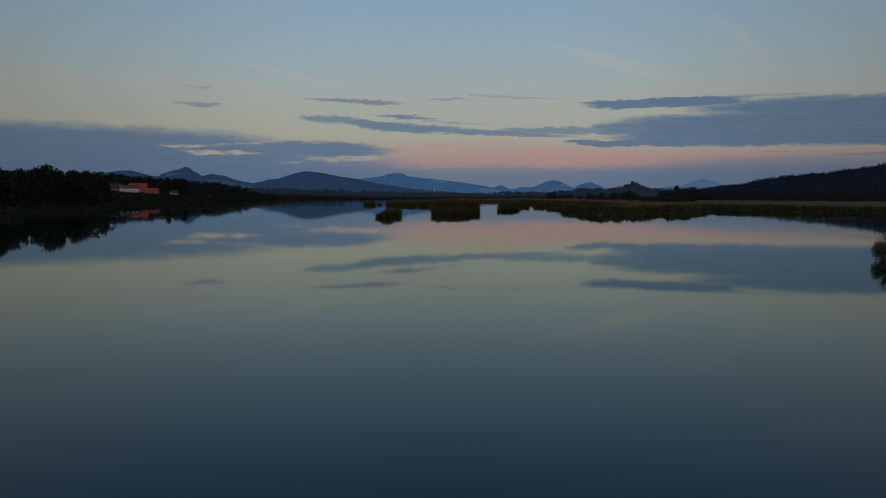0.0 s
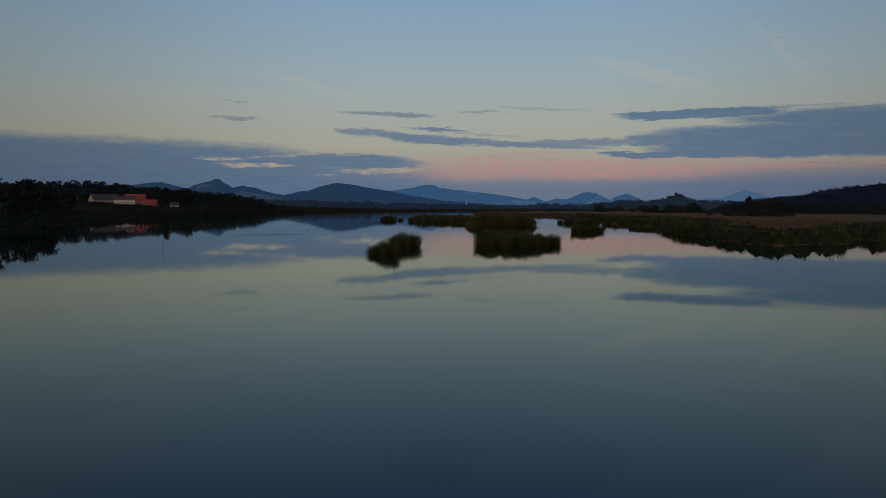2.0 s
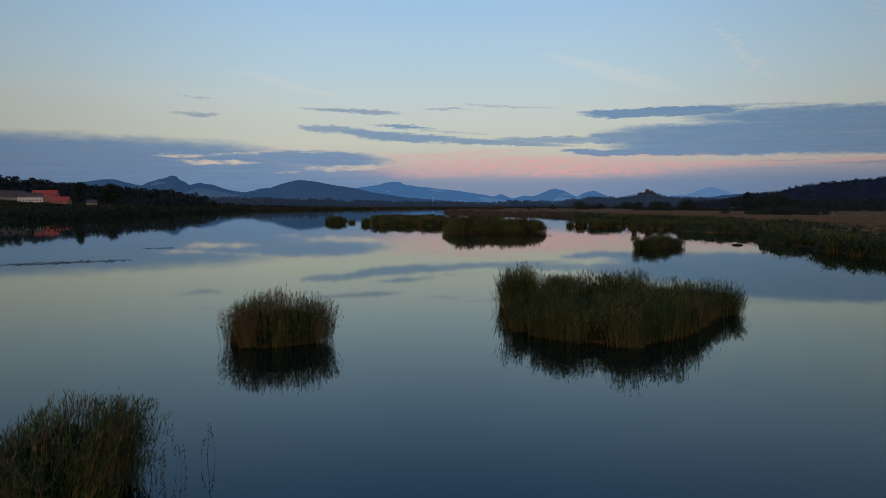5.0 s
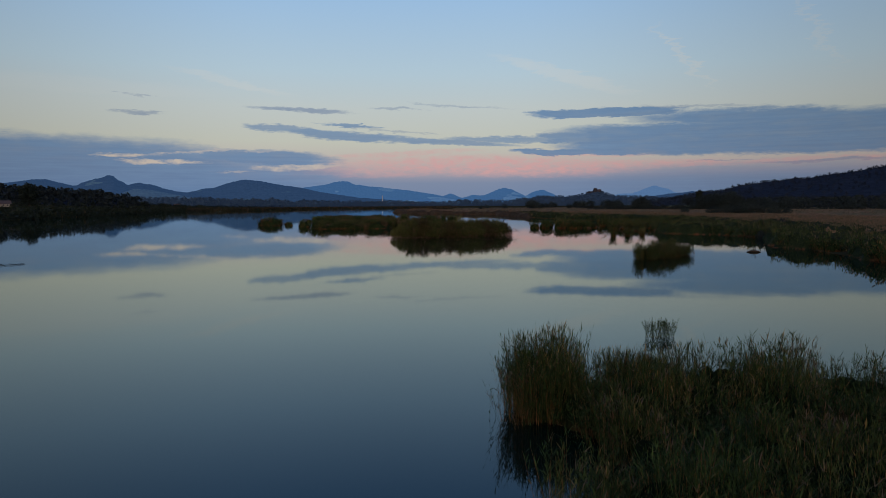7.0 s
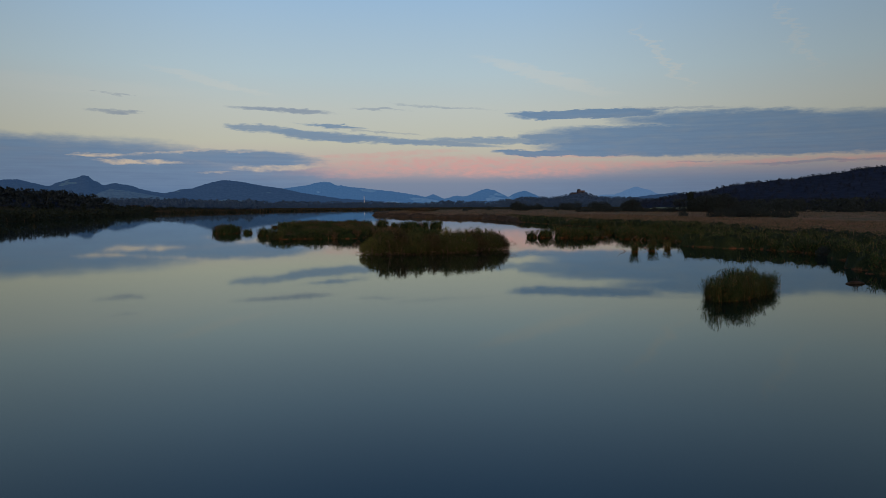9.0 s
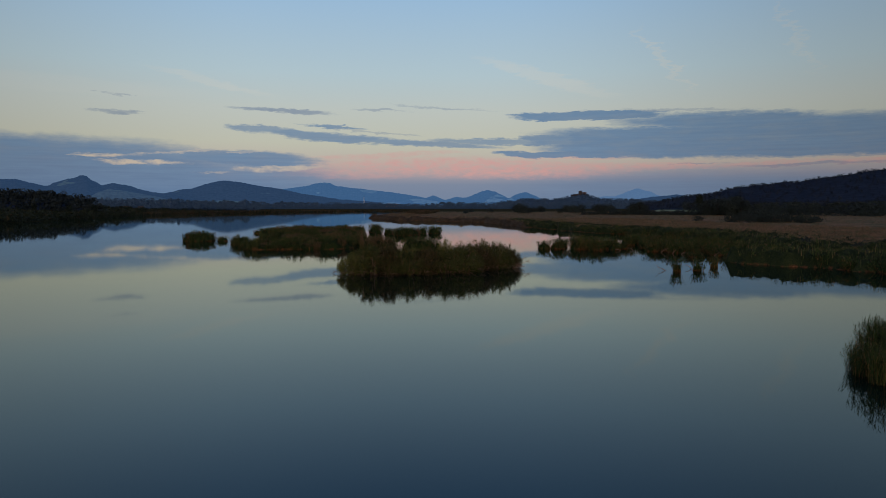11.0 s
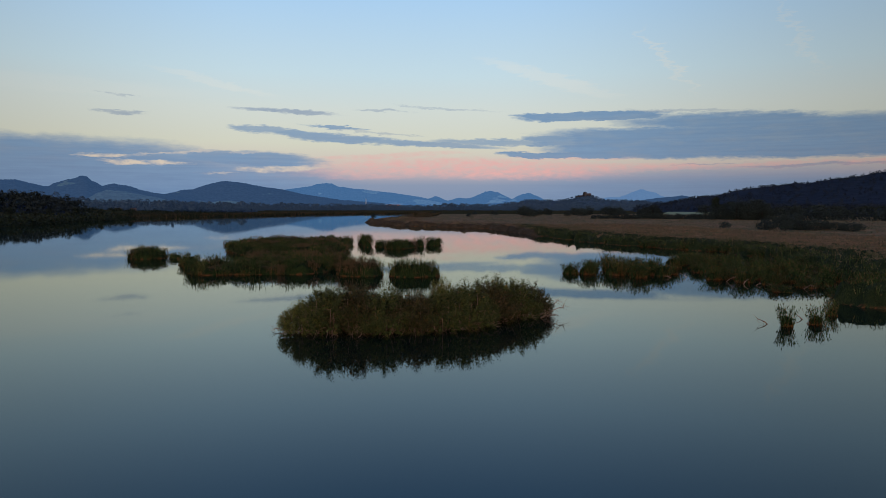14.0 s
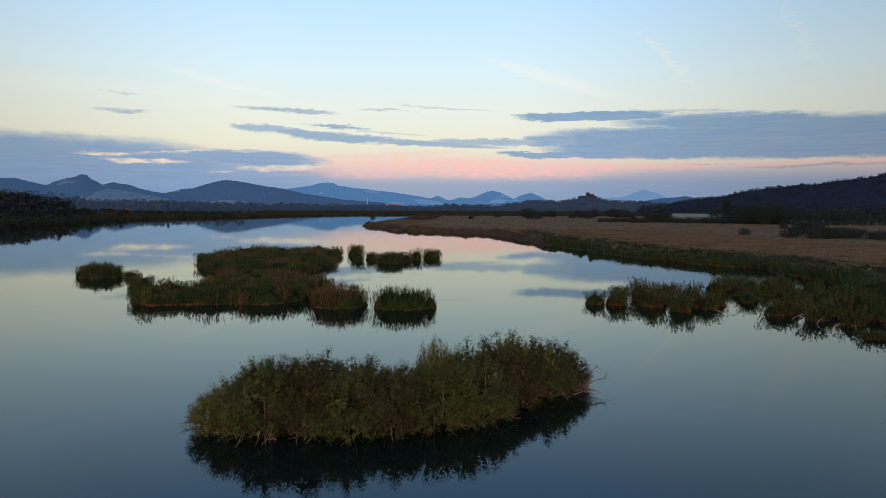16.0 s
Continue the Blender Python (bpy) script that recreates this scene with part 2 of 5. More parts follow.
WILLOW_YELLOW = foliage("willow_leaf_yellow", (0.04, 0.05, 0.012), (0.23, 0.235, 0.065), (0.22, 0.17, 0.05), 0.1)
WILLOW_BROWN = foliage("willow_leaf_brown", (0.02, 0.021, 0.009), (0.105, 0.093, 0.036), (0.14, 0.085, 0.035), 0.15)
BRANCH = Mat("grey_brown_bark", 0.9, 0.2)
BRANCH.base(BRANCH.ramp(BRANCH.noise(6.0, 5.0, (1, 1, 0.3)), (0.3, (0.12, 0.07, 0.05)), (0.7, (0.32, 0.2, 0.15))))
BRANCH.bump(BRANCH.noise(20.0), 0.5, 0.02)
BRANCH = BRANCH.m
m = Mat("dark_bark", 0.95, 0.1)
m.base(m.ramp(m.noise(4.0, 5.0, (1, 1, 0.3)), (0.3, (0.018, 0.015, 0.012)), (0.7, (0.045, 0.036, 0.028))))
DARK_BARK = m.m
TREE_LEAF = foliage("tree_leaf", (0.017, 0.026, 0.02), (0.027, 0.037, 0.028))
# Tree leaves with haze painted in: paler and bluer than TREE_LEAF.
HAZY_LEAF = foliage("hazy_tree_leaf", (0.026, 0.037, 0.036), (0.04, 0.054, 0.05))
SCRUB = foliage("scrub_leaf", (0.014, 0.022, 0.014), (0.032, 0.042, 0.024), (0.04, 0.034, 0.018), 0.04)
# The haze over the wooded rise is mixed into this colour as blue-grey.
NEEDLES = foliage("conifer_needles", (0.02, 0.029, 0.032), (0.026, 0.036, 0.038))



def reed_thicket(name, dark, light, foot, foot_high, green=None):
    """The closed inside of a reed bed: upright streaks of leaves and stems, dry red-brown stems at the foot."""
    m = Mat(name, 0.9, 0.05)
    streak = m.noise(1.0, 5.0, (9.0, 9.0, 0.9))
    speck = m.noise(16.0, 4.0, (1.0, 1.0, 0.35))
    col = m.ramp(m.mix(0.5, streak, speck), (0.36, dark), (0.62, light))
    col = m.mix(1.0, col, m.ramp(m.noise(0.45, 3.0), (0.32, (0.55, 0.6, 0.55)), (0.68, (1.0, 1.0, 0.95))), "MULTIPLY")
    if green:
        col = m.mix(m.ramp(m.noise(0.11, 5.0, (0.6, 1.5, 1)), (0.44, (0, 0, 0)), (0.6, (0.8, 0.8, 0.8))), col, m.mix(speck, tuple(c * 0.4 for c in green), green))
    if foot:
        z = m.node("ShaderNodeSeparateXYZ")
        m.link(m.node("ShaderNodeTexCoord").outputs["Object"], z.inputs[0])
        rise = m.node("ShaderNodeMath")
        rise.operation = "MULTIPLY_ADD"
        m.link(m.noise(0.9, 3.0, (1, 1, 0.2)), rise.inputs[0])
        rise.inputs[1].default_value, rise.inputs[2].default_value = 1.6 * foot_high, -0.35 * foot_high
        low = m.node("ShaderNodeMapRange")
        low.interpolation_type = "SMOOTHSTEP"
        m.link(z.outputs[2], low.inputs[0])
        m.link(rise.outputs[0], low.inputs[2])
        for i, v in ((1, 0.0), (3, 0.85), (4, 0.0)):
            low.inputs[i].default_value = v
        stems = m.ramp(speck, (0.3, tuple(c * 0.2 for c in foot)), (0.7, foot))
        some = m.ramp(m.noise(1.4, 4.0, (1, 1, 0.15)), (0.45, (0, 0, 0)), (0.62, (1, 1, 1)))
        col = m.mix(m.mix(1.0, some, low.outputs[0], "MULTIPLY"), col, stems)
    m.base(col)
    m.bump(m.mix(0.5, streak, speck), 1.0, 0.12)
    return m.m


# Island cores: the shade between the stems is put into these near-black greens.
SHADED_CORE = reed_thicket("reed_thicket", (0.005, 0.012, 0.004), (0.036, 0.052, 0.016), (0.22, 0.08, 0.032), 0.65)
SHADED_CORE_NEAR = reed_thicket("shaded_core_near", (0.003, 0.007, 0.002), (0.016, 0.026, 0.008), (0.10, 0.045, 0.02), 0.5)
THICKET_SHORE = reed_thicket("shore_thicket", (0.006, 0.013, 0.006), (0.045, 0.058, 0.022), (0.24, 0.09, 0.04), 0.6)
THICKET_DRY = reed_thicket("dry_thicket", (0.05, 0.034, 0.016), (0.40, 0.225, 0.12), None, 0.0, (0.12, 0.12, 0.045))
THICKET_SPIT = reed_thicket("spit_thicket", (0.02, 0.017, 0.01), (0.13, 0.085, 0.05), (0.24, 0.09, 0.04), 0.6)

m = Mat("lake_water", 1.0, 0.0)
fine = m.noise(2.2, 3.0, (1.0, 0.45, 1))
streak = m.ramp(m.noise(0.03, 3.0, (0.35, 1.6, 1)), (0.50, (0, 0, 0)), (0.66, (1, 1, 1)))
wave = m.mix(streak, m.ramp(fine, (0.0, (0.42, 0.42, 0.42)), (1.0, (0.58, 0.58, 0.58))), fine)
ripple = m.node("ShaderNodeBump", Strength=0.06, Distance=0.02)
m.link(wave, ripple.inputs["Height"])
body = m.node("ShaderNodeBsdfDiffuse")
m.link(m.ramp(m.noise(0.02, 3.0), (0.3, (0.0022, 0.0085, 0.0065)), (0.7, (0.003, 0.011, 0.008))), body.inputs["Color"])
gloss = m.node("ShaderNodeBsdfGlossy", Color=(0.94, 1.0, 0.965, 1), Roughness=0.03)
angle = m.node("ShaderNodeFresnel", IOR=1.41)
surface = m.node("ShaderNodeMixShader")
for n in (gloss, angle):
    m.link(ripple.outputs[0], n.inputs["Normal"])
for out_, socket in ((angle.outputs[0], surface.inputs[0]), (body.outputs[0], surface.inputs[1]), (gloss.outputs[0], surface.inputs[2]), (surface.outputs[0], m.t.nodes["Material Output"].inputs["Surface"])):
    m.link(out_, socket)
WATER = m.m

m = Mat("meadow_and_mud", 1.0, 0.0)
patch = m.ramp(m.noise(0.02, 6.0), (0.35, (0.03, 0.028, 0.012)), (0.5, (0.06, 0.042, 0.02)), (0.65, (0.044, 0.045, 0.018)))
m.base(m.mix(m.noise(0.9, 6.0), patch, (0.04, 0.04, 0.022)))
m.bump(m.noise(1.5, 6.0), 0.8, 0.2)
GROUND = m.m
m = Mat("mown_meadow", 0.95, 0.1)
m.base(m.ramp(m.noise(0.03, 5.0, (1, 0.4, 1)), (0.3, (0.15, 0.19, 0.09)), (0.7, (0.27, 0.30, 0.17))))
MEADOW = m.m


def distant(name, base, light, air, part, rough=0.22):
    """Far wooded land: dark woods and pale fields; the haze of kilometres of air is painted on as glow."""
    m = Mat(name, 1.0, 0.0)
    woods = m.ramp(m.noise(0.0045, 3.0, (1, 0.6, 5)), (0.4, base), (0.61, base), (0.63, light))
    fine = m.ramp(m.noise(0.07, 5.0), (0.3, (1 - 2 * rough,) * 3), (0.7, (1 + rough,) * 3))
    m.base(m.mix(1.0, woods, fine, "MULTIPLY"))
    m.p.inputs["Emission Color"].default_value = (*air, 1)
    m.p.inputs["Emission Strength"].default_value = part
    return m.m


# Haze is put into the bluish base colours too, and only there for HILL_NEAR.
HILL_NEAR = distant("haze_tinted_hill", (0.026, 0.036, 0.052), (0.03, 0.041, 0.056), srgb(80, 105, 150), 0.0, 0.12)
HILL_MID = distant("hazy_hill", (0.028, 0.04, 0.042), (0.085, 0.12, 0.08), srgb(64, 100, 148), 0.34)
HILL_FAR = distant("blue_haze_hill", (0.03, 0.045, 0.05), (0.11, 0.14, 0.11), srgb(72, 118, 170), 0.58)
HILL_PALE = distant("pale_haze_hill", (0.03, 0.045, 0.05), (0.05, 0.07, 0.07), srgb(96, 134, 180), 0.66)
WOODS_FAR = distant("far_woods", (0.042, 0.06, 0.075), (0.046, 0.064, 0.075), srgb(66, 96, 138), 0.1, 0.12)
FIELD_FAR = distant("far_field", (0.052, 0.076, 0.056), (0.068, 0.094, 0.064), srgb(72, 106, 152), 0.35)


def plaster(name, col):
    m = Mat(name, 0.9, 0.2)
    m.base(m.ramp(m.noise(0.8, 6.0), (0.3, tuple(c * 0.8 for c in col)), (0.7, col)))
    m.bump(m.noise(12.0), 0.3, 0.01)
    return m.m


WHITE_WALL, CREAM_WALL, PINK_WALL = plaster("white_plaster", (0.66, 0.62, 0.56)), plaster("cream_plaster", (0.36, 0.31, 0.25)), plaster("salmon_plaster", (0.36, 0.16, 0.11))
m = Mat("red_tiles", 0.8, 0.3)
wave = m.node("ShaderNodeTexWave", Scale=2.2, Distortion=0.6)
wave.bands_direction = "Z"
tc = m.node("ShaderNodeTexCoord")
m.link(tc.outputs["Object"], wave.inputs["Vector"])
m.base(m.mix(m.noise(1.3, 5.0), (0.26, 0.04, 0.035), (0.40, 0.075, 0.055)))
m.bump(wave.outputs[0], 0.5, 0.05)
RED_TILE = m.m
m = Mat("weathered_tiles", 0.85, 0.3)
m.base(m.mix(m.noise(1.1, 5.0), (0.05, 0.04, 0.038), (0.11, 0.08, 0.07)))
GREY_TILE = m.m
m = Mat("window_glass", 0.08, 0.5)
m.base((0.03, 0.035, 0.04))
GLASS = m.m
m = Mat("ruin_stone", 0.95, 0.1)
m.base(m.ramp(m.noise(0.2, 6.0), (0.3, (0.03, 0.03, 0.036)), (0.7, (0.06, 0.055, 0.06))))
STONE = m.m
m = Mat("castle_stone", 0.95, 0.1)
m.base(m.ramp(m.noise(0.3, 6.0), (0.3, (0.03, 0.03, 0.036)), (0.7, (0.065, 0.056, 0.058))))
RUIN_STONE = m.m
m = Mat("lily_leaf", 0.6, 0.3)
m.base(m.mix(m.island(), (0.012, 0.02, 0.01), (0.035, 0.045, 0.018)))
LILY = m.m

# ---------------------------------------------------------------- mesh helpers
rng = np.random.default_rng(7)


def mesh(name, verts, quads, mats, index=None):
    """A mesh from arrays of vertices and of four-cornered faces."""
    me = bpy.data.meshes.new(name)
    quads = np.asarray(quads, np.int32)
    me.vertices.add(len(verts))
    me.vertices.foreach_set("co", np.asarray(verts, np.float32).ravel())
    me.loops.add(quads.size)
    me.loops.foreach_set("vertex_index", quads.ravel())
    me.polygons.add(len(quads))
    me.polygons.foreach_set("loop_start", np.arange(0, quads.size, 4, dtype=np.int32))
    for mat in mats:
        me.materials.append(mat)
    if index is not None:
        me.polygons.foreach_set("material_index", np.asarray(index, np.int32))
    me.update(calc_edges=True)
    return me


def joined(pieces):
    """Several (verts, quads, material index) as one set of arrays."""
    vs, qs, ix, n = [], [], [], 0
    for v, q, i in pieces:
        vs.append(v), qs.append(q + n), ix.append(np.full(len(q), i))
        n += len(v)
    return np.concatenate(vs), np.concatenate(qs), np.concatenate(ix)


def ribbons(p, turn, lean, length, width, droop, seg, tip=0.08, face=None):
    """Blades that start at p, lean towards turn, droop along their length and taper to a tip."""
    n = len(p)
    s = np.linspace(0, 1, seg + 1)[None, :]
    h = np.stack([np.cos(turn), np.sin(turn)], -1)
    face = turn + np.pi / 2 + rng.normal(0, 0.5, n) if face is None else face
    side = np.stack([np.cos(face), np.sin(face), np.zeros(n)], -1)
    out_len = length[:, None] * (np.sin(lean)[:, None] * s + droop[:, None] * s**2)
    up_len = length[:, None] * (np.cos(lean)[:, None] * s - 0.7 * droop[:, None] * s**2)
    mid = p[:, None, :] + np.concatenate([out_len[..., None] * h[:, None, :], up_len[..., None]], -1)
    w = width[:, None] * np.maximum(1 - s**1.5, tip) * 0.5
    v = np.stack([mid - side[:, None, :] * w[..., None], mid + side[:, None, :] * w[..., None]], 2)
    i = np.arange(n)[:, None] * 2 * (seg + 1) + np.arange(seg)[None, :] * 2
    q = np.stack([i, i + 1, i + 3, i + 2], -1).reshape(-1, 4)
    return v.reshape(-1, 3), q


def kites(p, turn, lean, length, width, droop):
    """Slim leaves, widest before the middle, that start at p and droop at the tip."""
    h = np.stack([np.cos(turn) * np.sin(lean), np.sin(turn) * np.sin(lean), np.cos(lean)], -1) * length[:, None]
    side = np.stack([-np.sin(turn), np.cos(turn), np.zeros(len(p))], -1) + rng.normal(0, 0.35, (len(p), 3))
    side *= (width * 0.5)[:, None]
    mid = p + h * 0.38
    tip = p + h - np.stack([0 * droop, 0 * droop, droop * length], -1)
    v = np.stack([p, mid - side, tip, mid + side], 1)
    return v.reshape(-1, 3), np.arange(4 * len(p)).reshape(-1, 4)


def cards(c, size, flat=0.0, fat=0.45):
    """Small pointed leaves at the places c, turned every way."""
    n = len(c)
    a = rng.normal(size=(n, 3))
    a[:, 2] *= 1 - flat
    a /= np.linalg.norm(a, axis=1, keepdims=True)
    b = np.cross(a, rng.normal(size=(n, 3)))
    b /= np.linalg.norm(b, axis=1, keepdims=True)
    size = np.broadcast_to(size, n)[:, None]
    v = np.stack([c - a * size, c - b * size * fat, c + a * size, c + b * size * fat], 1)
    return v.reshape(-1, 3), np.arange(4 * n).reshape(n, 4)


def tube(points, radii, sides=5):
    """A limb through points, with a radius at each."""
    pts, n = np.asarray(points, float), len(points)
    ang = np.arange(sides) * 2 * np.pi / sides
    d = np.gradient(pts, axis=0)
    d /= np.linalg.norm(d, axis=1, keepdims=True) + 1e-9
    u = np.cross(d, [0.31, 0.17, 0.93])
    bad = np.linalg.norm(u, axis=1) < 0.1
    u[bad] = np.cross(d[bad], [1, 0, 0])
    u /= np.linalg.norm(u, axis=1, keepdims=True)
    w = np.cross(d, u)
    v = pts[:, None] + np.asarray(radii)[:, None, None] * (np.cos(ang)[None, :, None] * u[:, None] + np.sin(ang)[None, :, None] * w[:, None])
    i, j = np.meshgrid(np.arange(n - 1), np.arange(sides), indexing="ij")
    k = (j + 1) % sides
    q = np.stack([i * sides + j, i * sides + k, (i + 1) * sides + k, (i + 1) * sides + j], -1).reshape(-1, 4)
    return v.reshape(-1, 3), q


def part(name, data, parent, label=""):
    """One mesh object under a thing or part; data: a mesh, or a bmesh and its material."""
    if isinstance(data, tuple):
        bm, mat = data
        data = bpy.data.meshes.new(name)
        bm.to_mesh(data)
        bm.free()
        data.materials.append(mat)
    ob = new(name, data)
    ob.parent = parent
    return tagged(ob, label)


def empty(name, x, y, z, label, category, group="", turn=0.0):
    ob = new(name)
    ob.empty_display_size = 0.2
    ob.matrix_world = pose(x, y, z, 0, 0, turn)
    return tagged(ob, label, category, group)


def distance_to(poly, pts):
    """Signed distance of points to a closed outline, positive inside it."""
    a = np.asarray(poly, float)
    b = np.roll(a, -1, 0)
    best = np.full(len(pts), 1e9)
    inside = np.zeros(len(pts), bool)
    for (x0, y0), (x1, y1) in zip(a, b):
        d = np.array([x1 - x0, y1 - y0])
        t = np.clip(((pts - (x0, y0)) @ d) / (d @ d + 1e-9), 0, 1)
        best = np.minimum(best, np.linalg.norm(pts - ((x0, y0) + t[:, None] * d), axis=1))
        crosses = (y0 > pts[:, 1]) != (y1 > pts[:, 1])
        inside ^= crosses & (pts[:, 0] < (x1 - x0) * (pts[:, 1] - y0) / (y1 - y0 + 1e-12) + x0)
    return np.where(inside, best, -best)


def wander(pts, size, seed=0.0):
    """Smooth noise, about -1 to 1, at points on the ground."""
    return np.array([noise.noise(Vector((x / size, y / size, seed))) for x, y in pts])


def hummocks(box, step, height, mat_at, mats, name, jag=0.3):
    """A closed, uneven surface of plants over a box: height(points) gives its top, or less than nothing where there is none."""
    xs, ys = np.arange(box[0], box[1] + step, step), np.arange(box[2], box[3] + step, step)
    gx_, gy_ = np.meshgrid(xs, ys)
    flat = np.stack([gx_.ravel(), gy_.ravel()], -1) + rng.uniform(-0.3, 0.3, (gx_.size, 2)) * step
    top = height(flat)
    top = np.where(top > 0.2, top * rng.uniform(1 - jag, 1 + 0.5 * jag, len(top)), top)
    i_, j_ = np.meshgrid(np.arange(len(ys) - 1), np.arange(len(xs) - 1), indexing="ij")
    k_ = (i_ * len(xs) + j_).ravel()
    q_ = np.stack([k_, k_ + 1, k_ + 1 + len(xs), k_ + len(xs)], -1)
    q_ = q_[(top[q_] > 0).any(1)]
    used, back = np.unique(q_, return_inverse=True)
    q_ = back.reshape(-1, 4)
    verts = np.column_stack([flat[used], np.maximum(top[used], -0.25)])
    return mesh(name, verts, q_, mats, mat_at(verts[q_].mean(1)) if mat_at else None)


# ---------------------------------------------------------------- lake and ground
LAKE = [(-80, -420), (-88, -180), (-94, -100), (-104, -53), (-122, 0), (-140, 60), (-158, 112), (-172, 185), (-188, 290), (-204, 380), (-208, 470), (-178, 540),
        (-150, 610), (-95, 690), (-40, 715), (-22, 680), (-26, 500), (-38, 350), (-42, 338), (-20, 279), (-6, 266), (18, 241), (24.5, 199), (32, 162), (36, 142),
        (42, 131), (48, 119), (54, 113), (54, 92), (50, 78), (48, 62), (52, 50), (57, 47), (50, 43), (46, 46), (39, 49), (35.5, 47.5), (36, 44), (42, 39), (46, 32), (47.5, 23), (42, 11), (38.5, 4), (41, 1),
        (39, -9), (38.5, -20), (41, -30), (41, -45), (42, -57), (47, -58), (57, -53), (60, -45), (66, -38), (70, -46), (75, -36), (88, -8), (91, 6), (99, -6), (110, -18), (130, -34), (155, -100), (150, -420)]


def land_height(pts, inside=None):
    """Height of the ground: lake bed, flat marsh, and a slope behind the western bank."""
    d = distance_to(LAKE, pts) if inside is None else inside
    shore = np.clip(-d / 6.0, -1.0, 1.0) * 0.35
    west = np.clip((-pts[:, 0] - 60) / 60, 0, 1) * np.clip((-d - 8) / 130, 0, 1) * 8.5 * np.clip((700 - pts[:, 1]) / 200, 0, 1)
    return np.where(d > 0, np.maximum(-d / 4.0, -1.4), shore + west)


def grid_lines(lo, hi, step, reach):
    inner = np.arange(lo, hi + step, step)
    grow = step * 1.35 ** np.arange(1, 40)
    outer = np.cumsum(grow)
    outer = outer[outer < reach]
    return np.concatenate([lo - outer[::-1], inner, inner[-1] + outer])


gx, gy = grid_lines(-240, 170, 5.0, 4600), grid_lines(-430, 730, 6.0, 4300)
XX, YY = np.meshgrid(gx, gy)
flat_pts = np.stack([XX.ravel(), YY.ravel()], -1)
zz = land_height(flat_pts)
i, j = np.meshgrid(np.arange(len(gy) - 1), np.arange(len(gx) - 1), indexing="ij")
k = (i * len(gx) + j).ravel()
ground = new("ground", mesh("ground", np.column_stack([flat_pts, zz]), np.stack([k, k + 1, k + 1 + len(gx), k + len(gx)], -1), [GROUND]))
tagged(ground, "flat marshy meadow and muddy lake bed round the water", "ground", kind="structure")
for poly in ground.data.polygons:
    poly.use_smooth = True
wx, wy = np.linspace(-260, 180, 12), np.linspace(-425, 725, 24)
XX, YY = np.meshgrid(wx, wy)
i, j = np.meshgrid(np.arange(23), np.arange(11), indexing="ij")
k = (i * 12 + j).ravel()
water = new("water", mesh("water", np.column_stack([XX.ravel(), YY.ravel(), np.zeros(XX.size)]), np.stack([k, k + 1, k + 13, k + 12], -1), [WATER]))
tagged(water, "calm dark lake water mirroring the dusk sky", "water", kind="structure")

# ---------------------------------------------------------------- hills and mountains
EYE = (0.0, 0.0, 10.7)


def ridge(name, far, deep, profile, mat, label, rough=3.0, base=-0.5):
    """A long hill whose skyline runs through (bearing, elevation) pairs at a distance from the lake's north end."""
    prof = np.array(profile)
    bearing = np.arange(prof[0, 0], prof[-1, 0], 0.04 if far > 2000 else 0.1)
    el = np.interp(bearing, prof[:, 0], prof[:, 1])
    ker = np.array([1, 2, 3, 2, 1]) / 9
    el = np.convolve(np.pad(el, 2, "edge"), ker, "valid")
    if far > 2000:
        el = el + 0.035 * np.array([noise.fractal(Vector((b * 1.7, far / 100, 0)), 1.0, 2.0, 4) for b in bearing])
        el = el + 0.03 * np.array([noise.fractal(Vector((b * 9.0, far / 70, 3)), 0.6, 2.0, 3) for b in bearing])
    top = EYE[2] + far * np.tan(np.radians(el))
    rows_ = np.array([-1.0, -0.75, -0.5, -0.3, -0.15, 0.0, 0.35, 0.8, 1.3])
    share = np.array([0.0, 0.18, 0.46, 0.70, 0.88, 1.0, 0.75, 0.35, 0.0])
    V = []
    for r, s in zip(rows_, share):
        d = far + r * deep
        x, y = d * np.sin(np.radians(bearing)), d * np.cos(np.radians(bearing))
        bumps = np.array([noise.fractal(Vector((a / 90, b / 90, far)), 1.0, 2.0, 4) for a, b in zip(x, y)]) * rough * (0.25 + s * 0.75) * (0.35 if s == 1 else 1)
        z = base + (top - base) * s + bumps * (s > 0)
        V.append(np.stack([x, y, z], -1))
    V = np.array(V)
    n, mcount = V.shape[:2]
    i, j = np.meshgrid(np.arange(n - 1), np.arange(mcount - 1), indexing="ij")
    k = (i * mcount + j).ravel()
    ob = new(name, mesh(name, V.reshape(-1, 3), np.stack([k, k + 1, k + 1 + mcount, k + mcount], -1), [mat]))
    return tagged(ob, label, "hill", kind="structure")


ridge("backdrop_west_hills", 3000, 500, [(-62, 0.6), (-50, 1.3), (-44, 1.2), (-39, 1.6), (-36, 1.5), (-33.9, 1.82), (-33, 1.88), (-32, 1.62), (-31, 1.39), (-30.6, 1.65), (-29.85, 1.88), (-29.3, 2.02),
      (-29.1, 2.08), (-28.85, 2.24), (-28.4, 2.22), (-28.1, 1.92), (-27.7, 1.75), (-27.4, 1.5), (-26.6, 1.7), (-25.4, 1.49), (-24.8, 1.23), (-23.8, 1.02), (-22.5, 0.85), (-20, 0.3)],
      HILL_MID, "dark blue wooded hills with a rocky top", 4)
